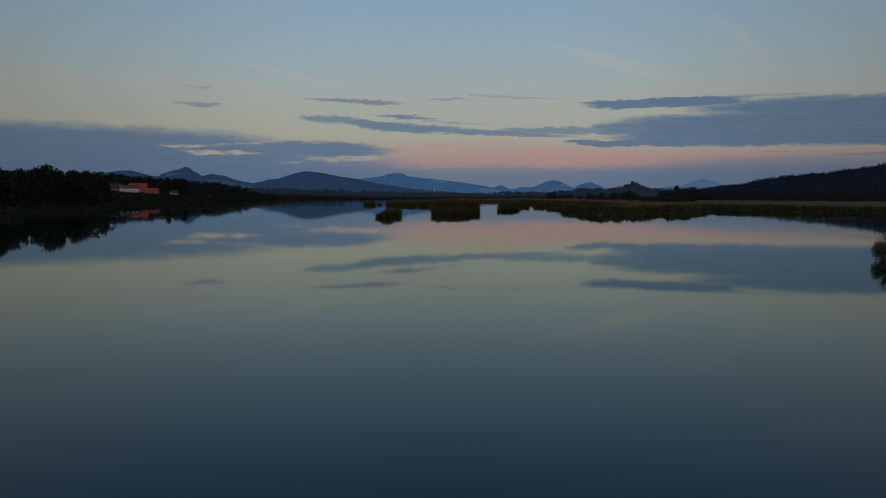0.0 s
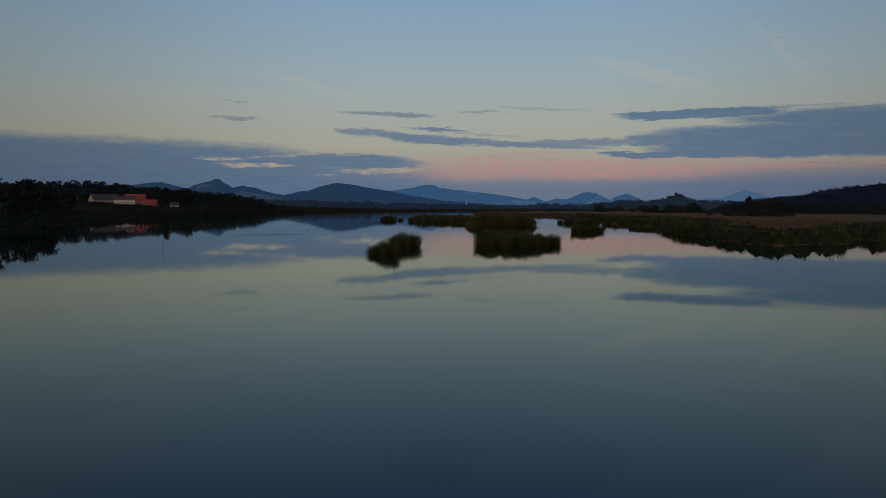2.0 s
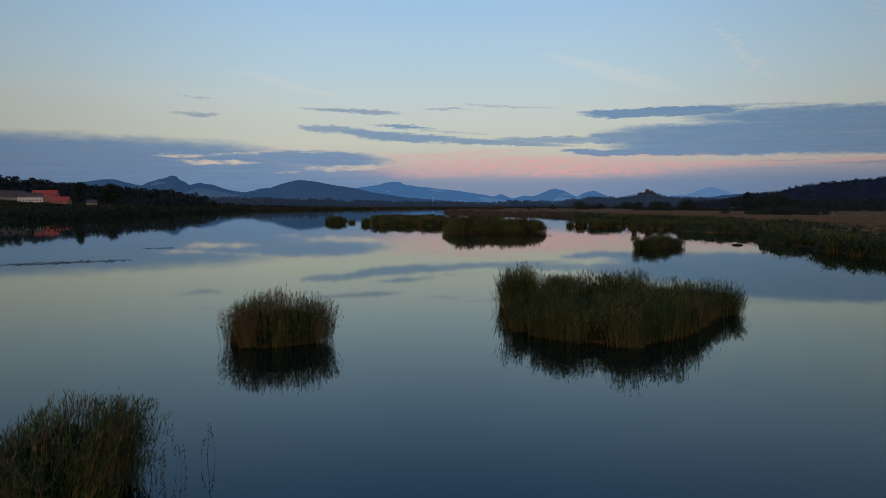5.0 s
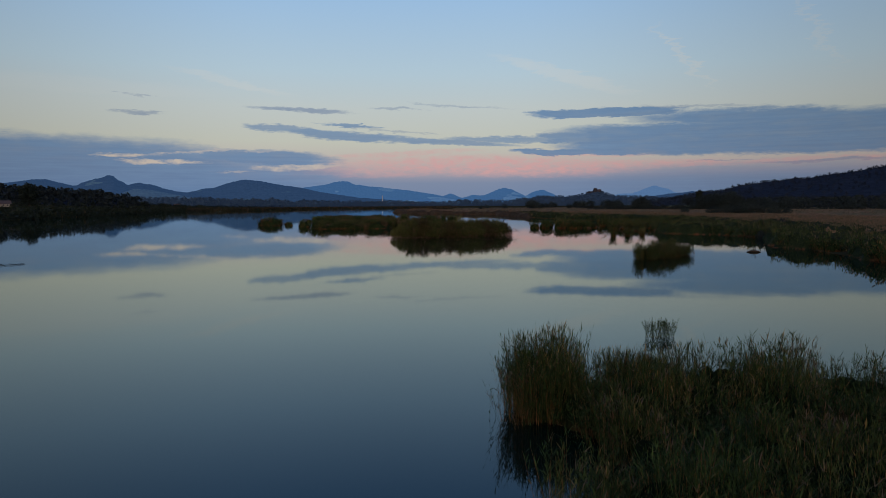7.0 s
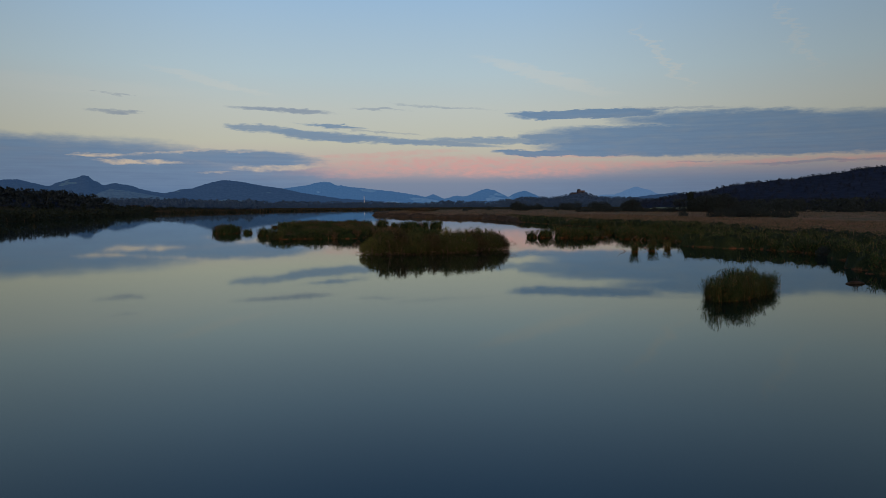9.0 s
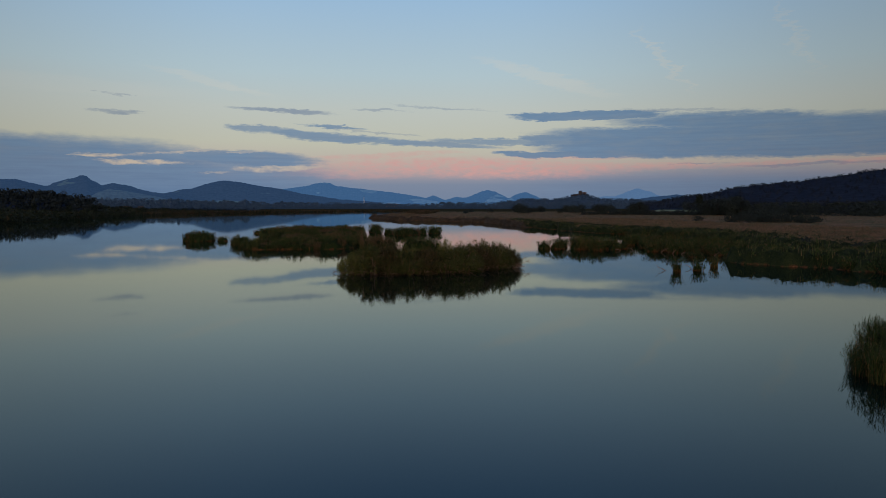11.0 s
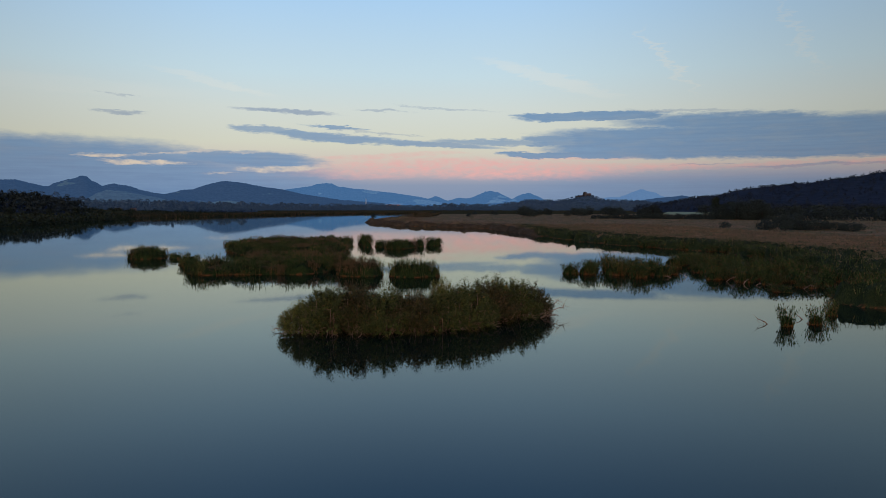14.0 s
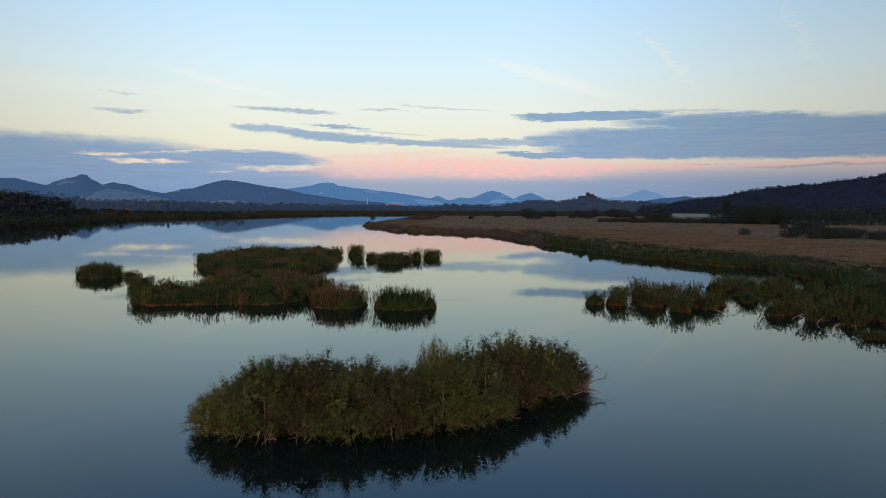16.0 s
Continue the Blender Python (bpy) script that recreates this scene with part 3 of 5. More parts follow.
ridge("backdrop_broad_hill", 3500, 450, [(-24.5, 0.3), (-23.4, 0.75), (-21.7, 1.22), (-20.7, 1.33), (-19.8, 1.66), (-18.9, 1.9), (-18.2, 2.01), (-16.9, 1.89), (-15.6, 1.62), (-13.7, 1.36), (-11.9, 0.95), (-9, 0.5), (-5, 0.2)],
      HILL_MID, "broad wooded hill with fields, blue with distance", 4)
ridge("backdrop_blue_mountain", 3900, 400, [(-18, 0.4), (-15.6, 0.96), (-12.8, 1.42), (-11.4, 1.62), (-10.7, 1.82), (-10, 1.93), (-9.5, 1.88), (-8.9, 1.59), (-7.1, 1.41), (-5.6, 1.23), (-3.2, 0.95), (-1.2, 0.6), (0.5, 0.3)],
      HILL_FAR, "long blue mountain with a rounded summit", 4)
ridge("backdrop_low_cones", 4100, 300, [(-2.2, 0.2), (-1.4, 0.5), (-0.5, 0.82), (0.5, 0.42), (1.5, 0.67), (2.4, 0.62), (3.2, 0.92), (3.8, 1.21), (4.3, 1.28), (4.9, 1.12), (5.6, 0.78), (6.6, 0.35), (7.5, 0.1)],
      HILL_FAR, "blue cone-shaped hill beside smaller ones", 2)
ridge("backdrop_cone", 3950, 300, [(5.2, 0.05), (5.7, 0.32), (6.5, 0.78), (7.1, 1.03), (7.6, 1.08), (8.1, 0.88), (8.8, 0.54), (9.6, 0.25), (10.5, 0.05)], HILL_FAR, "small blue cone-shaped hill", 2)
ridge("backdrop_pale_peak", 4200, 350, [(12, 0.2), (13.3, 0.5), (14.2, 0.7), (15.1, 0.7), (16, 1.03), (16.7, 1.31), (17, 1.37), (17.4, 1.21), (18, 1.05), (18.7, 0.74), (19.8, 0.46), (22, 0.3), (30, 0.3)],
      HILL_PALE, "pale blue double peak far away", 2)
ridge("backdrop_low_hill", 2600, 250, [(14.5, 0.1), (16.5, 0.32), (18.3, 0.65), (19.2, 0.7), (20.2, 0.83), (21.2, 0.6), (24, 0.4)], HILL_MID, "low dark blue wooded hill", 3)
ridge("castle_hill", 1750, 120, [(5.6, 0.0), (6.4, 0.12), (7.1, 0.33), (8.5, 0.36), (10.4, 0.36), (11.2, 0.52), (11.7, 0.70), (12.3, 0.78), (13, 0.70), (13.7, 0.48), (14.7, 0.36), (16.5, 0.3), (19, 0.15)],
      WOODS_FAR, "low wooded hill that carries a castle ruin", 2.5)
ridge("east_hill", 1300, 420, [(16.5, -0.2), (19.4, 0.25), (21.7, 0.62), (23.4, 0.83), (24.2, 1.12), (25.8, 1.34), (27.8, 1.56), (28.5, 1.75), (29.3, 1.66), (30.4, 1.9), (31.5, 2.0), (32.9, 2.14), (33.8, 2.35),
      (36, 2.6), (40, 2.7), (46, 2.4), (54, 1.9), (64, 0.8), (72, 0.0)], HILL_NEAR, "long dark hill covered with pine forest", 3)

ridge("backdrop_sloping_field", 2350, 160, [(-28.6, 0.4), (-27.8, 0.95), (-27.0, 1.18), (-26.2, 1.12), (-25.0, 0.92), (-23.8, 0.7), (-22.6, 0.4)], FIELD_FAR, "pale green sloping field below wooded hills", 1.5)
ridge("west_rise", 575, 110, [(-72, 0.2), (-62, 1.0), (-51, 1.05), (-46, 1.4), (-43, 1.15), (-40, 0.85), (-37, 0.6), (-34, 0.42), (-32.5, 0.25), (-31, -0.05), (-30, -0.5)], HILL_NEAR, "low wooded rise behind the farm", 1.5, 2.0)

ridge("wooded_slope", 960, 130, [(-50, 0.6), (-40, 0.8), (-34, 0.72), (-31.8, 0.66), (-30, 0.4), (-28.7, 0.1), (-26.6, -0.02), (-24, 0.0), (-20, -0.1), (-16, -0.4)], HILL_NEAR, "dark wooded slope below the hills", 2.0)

# pale grass fields beyond the marsh
for nm, ring, label in (("field_1", ((18.8, 600), (23.9, 600), (23.4, 900), (22.4, 1150), (19.4, 1150)), "pale green meadow beyond the marsh"),):
    ring = [(d * math.sin(radians(a)), d * math.cos(radians(a))) for a, d in ring]
    me = bpy.data.meshes.new(nm)
    zs = land_height(np.array(ring))
    me.from_pydata([(x, y, float(z) + 0.6) for (x, y), z in zip(ring, zs)], [], [tuple(range(len(ring)))[::-1]])
    me.materials.append(MEADOW)
    tagged(new(nm, me), label, "field", kind="structure")

# ---------------------------------------------------------------- woods


def broad_tree(seed, tall, wide, leaves=900, leaf=0.55, low=-0.04, mat=TREE_LEAF):
    """Trunk with limbs, and a crown of leaf clumps with an uneven outline."""
    r = np.random.default_rng(seed)
    pieces = [tube([(0, 0, -0.6), (0.1, 0, tall * 0.3), (-0.1, 0.15, tall * 0.6), (0, 0, tall * 0.9)], [tall * 0.028, tall * 0.022, tall * 0.014, 0.04], 6) + (0,)]
    lumps = []
    for n in range(20):
        a, up = r.uniform(0, 2 * np.pi), r.uniform(low + 0.06, 0.86)
        reach = wide * 0.5 * np.sin(np.pi * (0.2 + 0.68 * up)) * r.uniform(0.35, 0.85)
        tip = np.array([np.cos(a) * reach, np.sin(a) * reach, tall * min(up + 0.06, 0.9)])
        start = np.array([0, 0, tall * max(up - 0.16, 0.1)])
        if n < 9:
            pieces.append(tube([start, (start + tip) / 2 + (0, 0, 0.3), tip], [tall * 0.012, tall * 0.008, 0.03], 4) + (0,))
        lumps.append((tip, wide * r.uniform(0.17, 0.27)))
    lumps.append((np.array([0, 0, tall * 0.86]), wide * 0.2))
    trunk = joined(pieces)
    c = []
    for tip, rad in lumps:
        v = r.normal(size=(leaves // len(lumps), 3))
        v /= np.linalg.norm(v, axis=1, keepdims=True)
        v *= rad * r.uniform(0.45, 1.08, (len(v), 1)) * np.array([1, 1, 0.8])
        c.append(tip + v)
    body = r.normal(size=(leaves * 2 // 3, 3))
    body /= np.linalg.norm(body, axis=1, keepdims=True)
    body *= r.uniform(0.7, 1.0, (len(body), 1)) * np.array([wide * 0.42, wide * 0.42, tall * 0.43])
    body[:, :2] *= 1 + 0.2 * np.sin(np.arctan2(body[:, 1], body[:, 0]) * 3 + body[:, 2:3].ravel())[:, None]
    c.append(body + (0, 0, tall * 0.48))
    c = np.concatenate(c)
    lv, lq = cards(c, r.uniform(leaf * 0.6, leaf * 1.2, len(c)), 0.0, 0.8)
    return mesh("trunk", trunk[0], trunk[1], [DARK_BARK]), mesh("crown", lv, lq, [mat])


def place_tree(kind, x, y, size, label, group, name="tree", z=None):
    z = float(land_height(np.array([[x, y]]))[0]) if z is None else z
    ob = empty(name, x, y, z, label, "tree", group, rng.uniform(0, 360))
    ob.scale = (size * rng.uniform(0.9, 1.1), size * rng.uniform(0.9, 1.1), size)
    for nm, me in zip(("trunk", "crown"), kind):
        part(nm, me, ob)
    return ob


TREES = [broad_tree(s, 16, w, 800, 0.64) for s, w in ((1, 11), (2, 10), (3, 13), (4, 10))]
POPLAR = broad_tree(9, 18, 6, 900, 0.5, 0.05)
MARSH_TREES = [broad_tree(s, 16, w, 800, 0.5, mat=HAZY_LEAF) for s, w in ((5, 11), (6, 10), (7, 13), (8, 10))]
BUSHES = [broad_tree(s, 5, w, 520, 0.27, 0.0, HAZY_LEAF) for s, w in ((21, 7), (22, 6), (23, 8))]

# dark grove on the western bank
for n in range(78):
    x, y = rng.uniform(-290, -110), rng.uniform(-150, 185)
    d = float(distance_to(LAKE, np.array([[x, y]]))[0])
    if d > -12:
        x -= 24
    if any(math.atan2(x - ex, y - ey) > radians(-lim) for ex, ey, lim in ((20.6, -238, 32.6), (12.6, -181, 36.5), (2.6, -112, 41.0))):
        continue
    place_tree(TREES[n % 4], x, y, rng.uniform(0.6, 0.9), "dark broad-leaved tree in the grove on the bank", "trees of the western grove")
for n in range(14):
    x, y = rng.uniform(-390, -320), rng.uniform(330, 380)
    place_tree(TREES[n % 4], x, y, rng.uniform(0.32, 0.5), "dark tree behind the farm", "trees behind the farm")
place_tree(POPLAR, -262, 284, 0.86, "slender dark poplar beside the farm", "", "poplar")
ob = place_tree(TREES[2], -285, 354, 0.95, "broad dark tree beside the farm", "")
ob.scale = (1.05, 1.05, 0.95)
for x, y, s in ((-318, 404, 0.9), (-236, 380, 0.36), (-228, 395, 0.4), (-222, 412, 0.36), (-216, 440, 0.32), (-240, 350, 0.34)):
    place_tree(TREES[int(-x) % 4], x, y, s, "dark tree on the western bank", "trees of the western bank")
grove = np.stack([rng.uniform(-330, -125, 700), rng.uniform(-170, 190, 700)], -1)
grove = grove[distance_to(LAKE, grove) < -9]
open_view = np.zeros(len(grove), bool)
for ex, ey, lim in ((20.6, -238, 32.6), (12.6, -181, 36.5), (2.6, -112, 41.0)):
    open_view |= np.arctan2(grove[:, 0] - ex, grove[:, 1] - ey) > radians(-lim)
grove = grove[~open_view]
GROVE = np.column_stack([grove, land_height(grove) - 0.5])
# trees and bushes on the eastern marsh
def at(bearing, away):
    return away * math.sin(radians(bearing)), away * math.cos(radians(bearing))


for bearing, away, size in ((17.9, 425, 0.62), (18.4, 420, 0.68), (18.8, 428, 0.55), (22.6, 425, 0.72), (23.9, 410, 0.72), (24.5, 420, 0.85), (25.0, 405, 0.8), (25.5, 418, 0.9), (25.9, 400, 0.78), (26.4, 412, 0.92), (26.9, 404, 0.8), (27.3, 420, 0.62)):
    ob = place_tree(MARSH_TREES[int(bearing * 10) % 4], *at(bearing, away), size, "dark tree at the edge of the reed marsh", "trees of the eastern marsh")
    ob.scale = (size * 1.3, size * 1.3, size * 0.85)
ob = place_tree(TREES[1], 184, 427, 1.0, "lone round-headed tree above the marsh", "")
ob.scale = (0.6, 0.6, 0.98)
# low hedge along the edge of the plain, bushes and fields behind it
for n in range(46):
    bearing = 13.5 + n * 0.28
    place_tree(BUSHES[n % 3], *at(bearing + rng.uniform(-0.1, 0.1), 412 + rng.uniform(-8, 8)), rng.uniform(0.45, 0.85), "dark hedge bush at the edge of the reed plain", "hedge bushes of the plain", "bush")
for bearing, away, size in ((28.7, 268, 0.9), (29.2, 262, 1.05), (29.7, 255, 0.85), (30.0, 240, 0.75), (30.5, 238, 0.8), (31.1, 240, 0.85), (31.7, 244, 0.8), (32.2, 242, 0.7), (32.6, 262, 0.6), (33.2, 238, 0.6), (27.4, 330, 0.7), (28.3, 320, 0.9), (33.9, 232, 0.75), (28.9, 300, 1.0), (29.8, 290, 1.0)):
    place_tree(BUSHES[int(bearing * 10) % 3], *at(bearing, away), size, "round dark bush in the meadow", "bushes of the eastern meadow", "bush")
for n in range(22):
    a, d = rng.uniform(6.5, 18), rng.uniform(470, 600)
    place_tree(BUSHES[n % 3], d * math.sin(radians(a)), d * math.cos(radians(a)), rng.uniform(0.9, 1.7), "dark round bush in the reed field", "bushes of the reed field", "bush")
for x, y, s in ((47, 40, 0.3), (53, 44, 0.36), (58, 52, 0.4), (52, 56, 0.3), (56, 62, 0.42), (54, 70, 0.34), (62, 47, 0.36), (66, 58, 0.4), (46, 24, 0.32), (49, 14, 0.36), (47, 4, 0.3), (46, -10, 0.36), (50, -24, 0.34), (52, -44, 0.36), (60, -40, 0.34), (108, 205, 0.8), (113, 200, 0.75), (119, 203, 0.85), (124, 210, 0.7), (130, 198, 0.6), (116, 216, 0.7), (140, 205, 0.6), (104, 226, 0.6), (-60, 560, 0.8), (20, 470, 0.7), (44, 540, 0.9), (-8, 600, 0.8), (70, 480, 0.7), (30, 590, 0.8)):
    place_tree(BUSHES[int(abs(x)) % 3], x, y, s, "low dark willow bush among the reeds", "willow bushes of the marsh", "bush")


def far_woods(name, spots, tall, mat, label, conifer=0.5, leaf=1.6, per=26):
    """Many small far trees as one sheet of crowns."""
    c, s = [], []
    for (x, y, z), h in zip(spots, tall):
        t = rng.uniform(0, 1, per)
        cone = rng.uniform() < conifer
        up = h * (0.08 + 0.9 * t) if cone else h * (0.5 - 0.46 * np.cos(np.pi * t))
        wide = ((1 - t) * 0.26 + 0.03 if cone else np.sqrt(np.clip(1 - ((up / h - 0.42) / 0.58) ** 2, 0, 1)) * 0.46) * h
        a = rng.uniform(0, 2 * np.pi, per)
        c.append(np.stack([x + np.cos(a) * wide, y + np.sin(a) * wide, z + up], -1))
        s.append(np.full(per, leaf * h / 14) * rng.uniform(0.7, 1.3, per))
    v, q = cards(np.concatenate(c), np.concatenate(s), 0.0, 0.85)
    return tagged(new(name, mesh(name, v, q, [mat])), label, "woods", kind="stuff")


def spots_band(n, a0, a1, d0, d1, z=0.0):
    a, d = np.radians(rng.uniform(a0, a1, n)), rng.uniform(d0, d1, n)
    return np.stack([d * np.sin(a), d * np.cos(a), np.full(n, z)], -1)


plain = spots_band(1700, -24, 30, 1180, 1500)
bearings = np.degrees(np.arctan2(plain[:, 0], plain[:, 1]))
plain = plain[(bearings < 19.6) | (bearings > 22.0)]
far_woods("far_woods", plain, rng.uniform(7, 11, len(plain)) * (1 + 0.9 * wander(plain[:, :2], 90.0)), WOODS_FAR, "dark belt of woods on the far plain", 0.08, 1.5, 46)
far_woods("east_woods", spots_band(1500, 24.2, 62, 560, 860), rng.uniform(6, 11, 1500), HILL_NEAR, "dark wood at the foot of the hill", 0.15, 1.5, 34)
far_woods("marsh_wood", spots_band(170, 23.7, 46, 400, 490), rng.uniform(5, 10, 170), HAZY_LEAF, "dark wood at the edge of the marsh", 0.0, 0.9, 150)
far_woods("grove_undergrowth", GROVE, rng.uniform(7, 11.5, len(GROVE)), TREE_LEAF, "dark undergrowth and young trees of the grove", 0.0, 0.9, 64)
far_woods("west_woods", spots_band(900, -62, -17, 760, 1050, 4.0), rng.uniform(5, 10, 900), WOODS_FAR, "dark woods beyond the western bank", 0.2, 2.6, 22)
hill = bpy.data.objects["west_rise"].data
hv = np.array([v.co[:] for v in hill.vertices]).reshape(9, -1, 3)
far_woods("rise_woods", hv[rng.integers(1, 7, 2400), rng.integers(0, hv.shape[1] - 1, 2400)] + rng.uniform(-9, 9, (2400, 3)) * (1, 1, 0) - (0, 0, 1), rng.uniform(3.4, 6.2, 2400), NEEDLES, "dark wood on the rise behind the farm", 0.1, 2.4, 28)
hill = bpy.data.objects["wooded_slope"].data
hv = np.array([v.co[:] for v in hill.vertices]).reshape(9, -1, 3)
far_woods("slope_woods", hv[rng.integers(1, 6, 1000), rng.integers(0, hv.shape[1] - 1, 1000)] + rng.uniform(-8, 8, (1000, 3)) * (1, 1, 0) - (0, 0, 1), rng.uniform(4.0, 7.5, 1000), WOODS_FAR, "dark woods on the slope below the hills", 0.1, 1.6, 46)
# pines along the crest of the eastern hill
hill = bpy.data.objects["east_hill"].data
hv = np.array([v.co[:] for v in hill.vertices]).reshape(9, -1, 3)
pick = rng.integers(0, hv.shape[1] - 1, 3600)
rowf = rng.uniform(0.6, 5.6, 3600)
r0 = rowf.astype(int)
spots = hv[r0, pick] * (1 - (rowf - r0))[:, None] + hv[r0 + 1, pick] * (rowf - r0)[:, None] + rng.uniform(-4, 4, (3600, 3)) * (1, 1, 0)
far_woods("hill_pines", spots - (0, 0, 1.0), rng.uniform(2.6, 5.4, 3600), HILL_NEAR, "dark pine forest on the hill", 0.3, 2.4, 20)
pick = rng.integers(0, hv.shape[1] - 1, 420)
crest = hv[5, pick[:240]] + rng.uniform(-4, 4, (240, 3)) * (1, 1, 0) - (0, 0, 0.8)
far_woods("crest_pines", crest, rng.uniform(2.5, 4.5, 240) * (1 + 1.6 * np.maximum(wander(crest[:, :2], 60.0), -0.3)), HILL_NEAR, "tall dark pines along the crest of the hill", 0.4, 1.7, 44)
hill = bpy.data.objects["castle_hill"].data
hv = np.array([v.co[:] for v in hill.vertices]).reshape(9, -1, 3)
pick = rng.integers(0, hv.shape[1] - 1, 700)
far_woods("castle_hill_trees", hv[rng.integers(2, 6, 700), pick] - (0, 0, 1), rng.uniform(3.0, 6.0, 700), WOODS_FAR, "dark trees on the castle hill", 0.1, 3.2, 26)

# ---------------------------------------------------------------- scrub and banks


def scatter(poly_test, box, spacing):
    x0, x1, y0, y1 = box
    n = int((x1 - x0) * (y1 - y0) / spacing**2)
    p = np.stack([rng.uniform(x0, x1, n), rng.uniform(y0, y1, n)], -1)
    return p[poly_test(p)]


def scrub(name, pts, high, label, leaf=0.28, per=22, mat=SCRUB):
    z = land_height(pts)
    c, s = [], []
    for (x, y), g, h in zip(pts, z, high):
        v = rng.normal(size=(per, 3)) * (h * 0.5, h * 0.5, h * 0.33)
        v[:, 2] = np.abs(v[:, 2]) + g
        c.append(v + (x, y, 0))
        s.append(np.full(per, leaf) * rng.uniform(0.6, 1.3, per) * (0.5 + h / 3))
    v, q = cards(np.concatenate(c), np.concatenate(s))
    return tagged(new(name, mesh(name, v, q, [mat])), label, "scrub", kind="stuff")


west = scatter(lambda p: (lambda d: (d < -1) & (d > -45) & (p[:, 0] < -60))(distance_to(LAKE, p)), (-270, -60, -200, 640), 4.6)
hedge = np.stack([rng.uniform(-420, -205, 520), rng.uniform(250, 700, 520)], -1)
hedge = hedge[(distance_to(LAKE, hedge) < -10) & ((hedge[:, 1] < 395) | (hedge[:, 1] > 475) | (hedge[:, 0] > -240)) & ((hedge[:, 1] > 330) | (hedge[:, 0] > -262)) & ((np.abs(hedge[:, 0] + 300) > 62) | (np.abs(hedge[:, 1] - 296) > 30))]
scrub("hedgerow", hedge, rng.uniform(1.2, 3.0, len(hedge)), "dark hedges and young trees behind the bank", 0.5, 40)
meadow = np.stack([rng.uniform(-345, -195, 1500), rng.uniform(190, 340, 1500)], -1)
meadow = meadow[distance_to(LAKE, meadow) < -8]
scrub("meadow_grass", meadow, rng.uniform(0.35, 0.9, len(meadow)), "dark rough grass on the slope below the farm", 0.5, 16)
bushy = scatter(lambda p: (lambda d: (d < -1.5) & (d > -11))(distance_to(LAKE, p)), (-215, -110, 110, 420), 3.0)
scrub("bank_bushes", bushy, rng.uniform(3.0, 6.2, len(bushy)), "dark bushes standing close along the bank", 0.34, 46)
scrub("bank_scrub", west, rng.uniform(0.8, 3.2, len(west)), "dark scrub and tall grass along the bank", 0.38, 19)

# ---------------------------------------------------------------- reeds


def reed_tuft(seed, span, count, tall, stem_w, leaf_w, leaves, mats, plume=0.35, lean=0.10, seg=2, under=0.3, fan=0.0, spread=(0.15, 0.9), blade=(0.16, 0.4), low=0.08):
    """One tuft of common reed: leafy stems, some with a drooping plume."""
    r = np.random.default_rng(seed)
    p = np.column_stack([r.uniform(-span / 2, span / 2, (count, 2)), np.full(count, -0.25)])
    h = tall * np.where(np.arange(count) < under * count, r.uniform(0.3, 0.75, count), r.uniform(0.78, 1.06, count)) + 0.25
    turn, ln, dr = r.uniform(0, 2 * np.pi, count), np.abs(r.normal(0, lean, count)), r.uniform(0.0, 0.08, count)
    if fan:
        turn = np.arctan2(p[:, 1], p[:, 0]) + r.normal(0, 0.5, count)
        ln = fan * np.hypot(p[:, 0], p[:, 1]) / (0.5 * span) * r.uniform(0.5, 1.2, count)
    face = r.uniform(0, 2 * np.pi, count)
    v, q = ribbons(p, turn, ln, h, np.full(count, stem_w), dr, seg, 0.25, face)
    pieces = [(v, q, 0)]
    hd = np.stack([np.cos(turn), np.sin(turn)], -1)

    def along(s):
        o = h * (np.sin(ln) * s + dr * s**2)
        return p + np.column_stack([hd * o[:, None], h * (np.cos(ln) * s - 0.7 * dr * s**2)])

    for n in range(leaves):
        s = low + (0.99 - low) * r.uniform(0, 1, count) ** 0.65
        v, q = kites(along(s), r.uniform(0, 2 * np.pi, count), r.uniform(*spread, count), r.uniform(*blade, count) * tall / 2, np.full(count, leaf_w) * r.uniform(0.7, 1.2, count), r.uniform(0.0, 0.22, count))
        pieces.append((v, q, 1))
    tops = r.uniform(size=count) < plume
    if tops.any():
        for n in range(2):
            k = tops.sum()
            v, q = ribbons(along(np.full(count, 0.97))[tops], turn[tops] + r.normal(0, 0.6, k), r.uniform(0.1, 0.5, k), np.full(k, 0.13 * tall), np.full(k, leaf_w * 1.5), r.uniform(0.2, 0.6, k), seg, 0.3)
            pieces.append((v, q, 2))
    v, q, ix = joined(pieces)
    return mesh("reed_tuft", v, q, mats, ix)


FINE = [reed_tuft(s, 1.05, 46, 2.0, 0.011, 0.019, 19, [REED_STEM, REED_LEAF, REED_PLUME], 0.12, 0.13, 1, 0.35, spread=(0.2, 1.05), blade=(0.16, 0.36), low=0.12) for s in range(4)]
FINE_OLIVE = [reed_tuft(s + 5, 1.05, 46, 2.0, 0.012, 0.018, 18, [REED_STEM, REED_OLIVE, REED_PLUME], 0.25, 0.13, 1, 0.35, spread=(0.12, 0.85), blade=(0.16, 0.38), low=0.12) for s in range(3)]
FINE_DRY = [reed_tuft(s + 10, 0.95, 60, 2.0, 0.010, 0.014, 10, [REED_STEM, REED_BROWN, REED_PLUME], 0.4, 0.1, 1, blade=(0.12, 0.3)) for s in range(2)]
LOOSE = [reed_tuft(s + 20, 0.1, 1, 1.5, 0.014, 0.03, 14, [REED_LEAF, REED_LEAF, REED_PLUME], 0.0, 0.1, 2, 0.0) for s in range(4)]
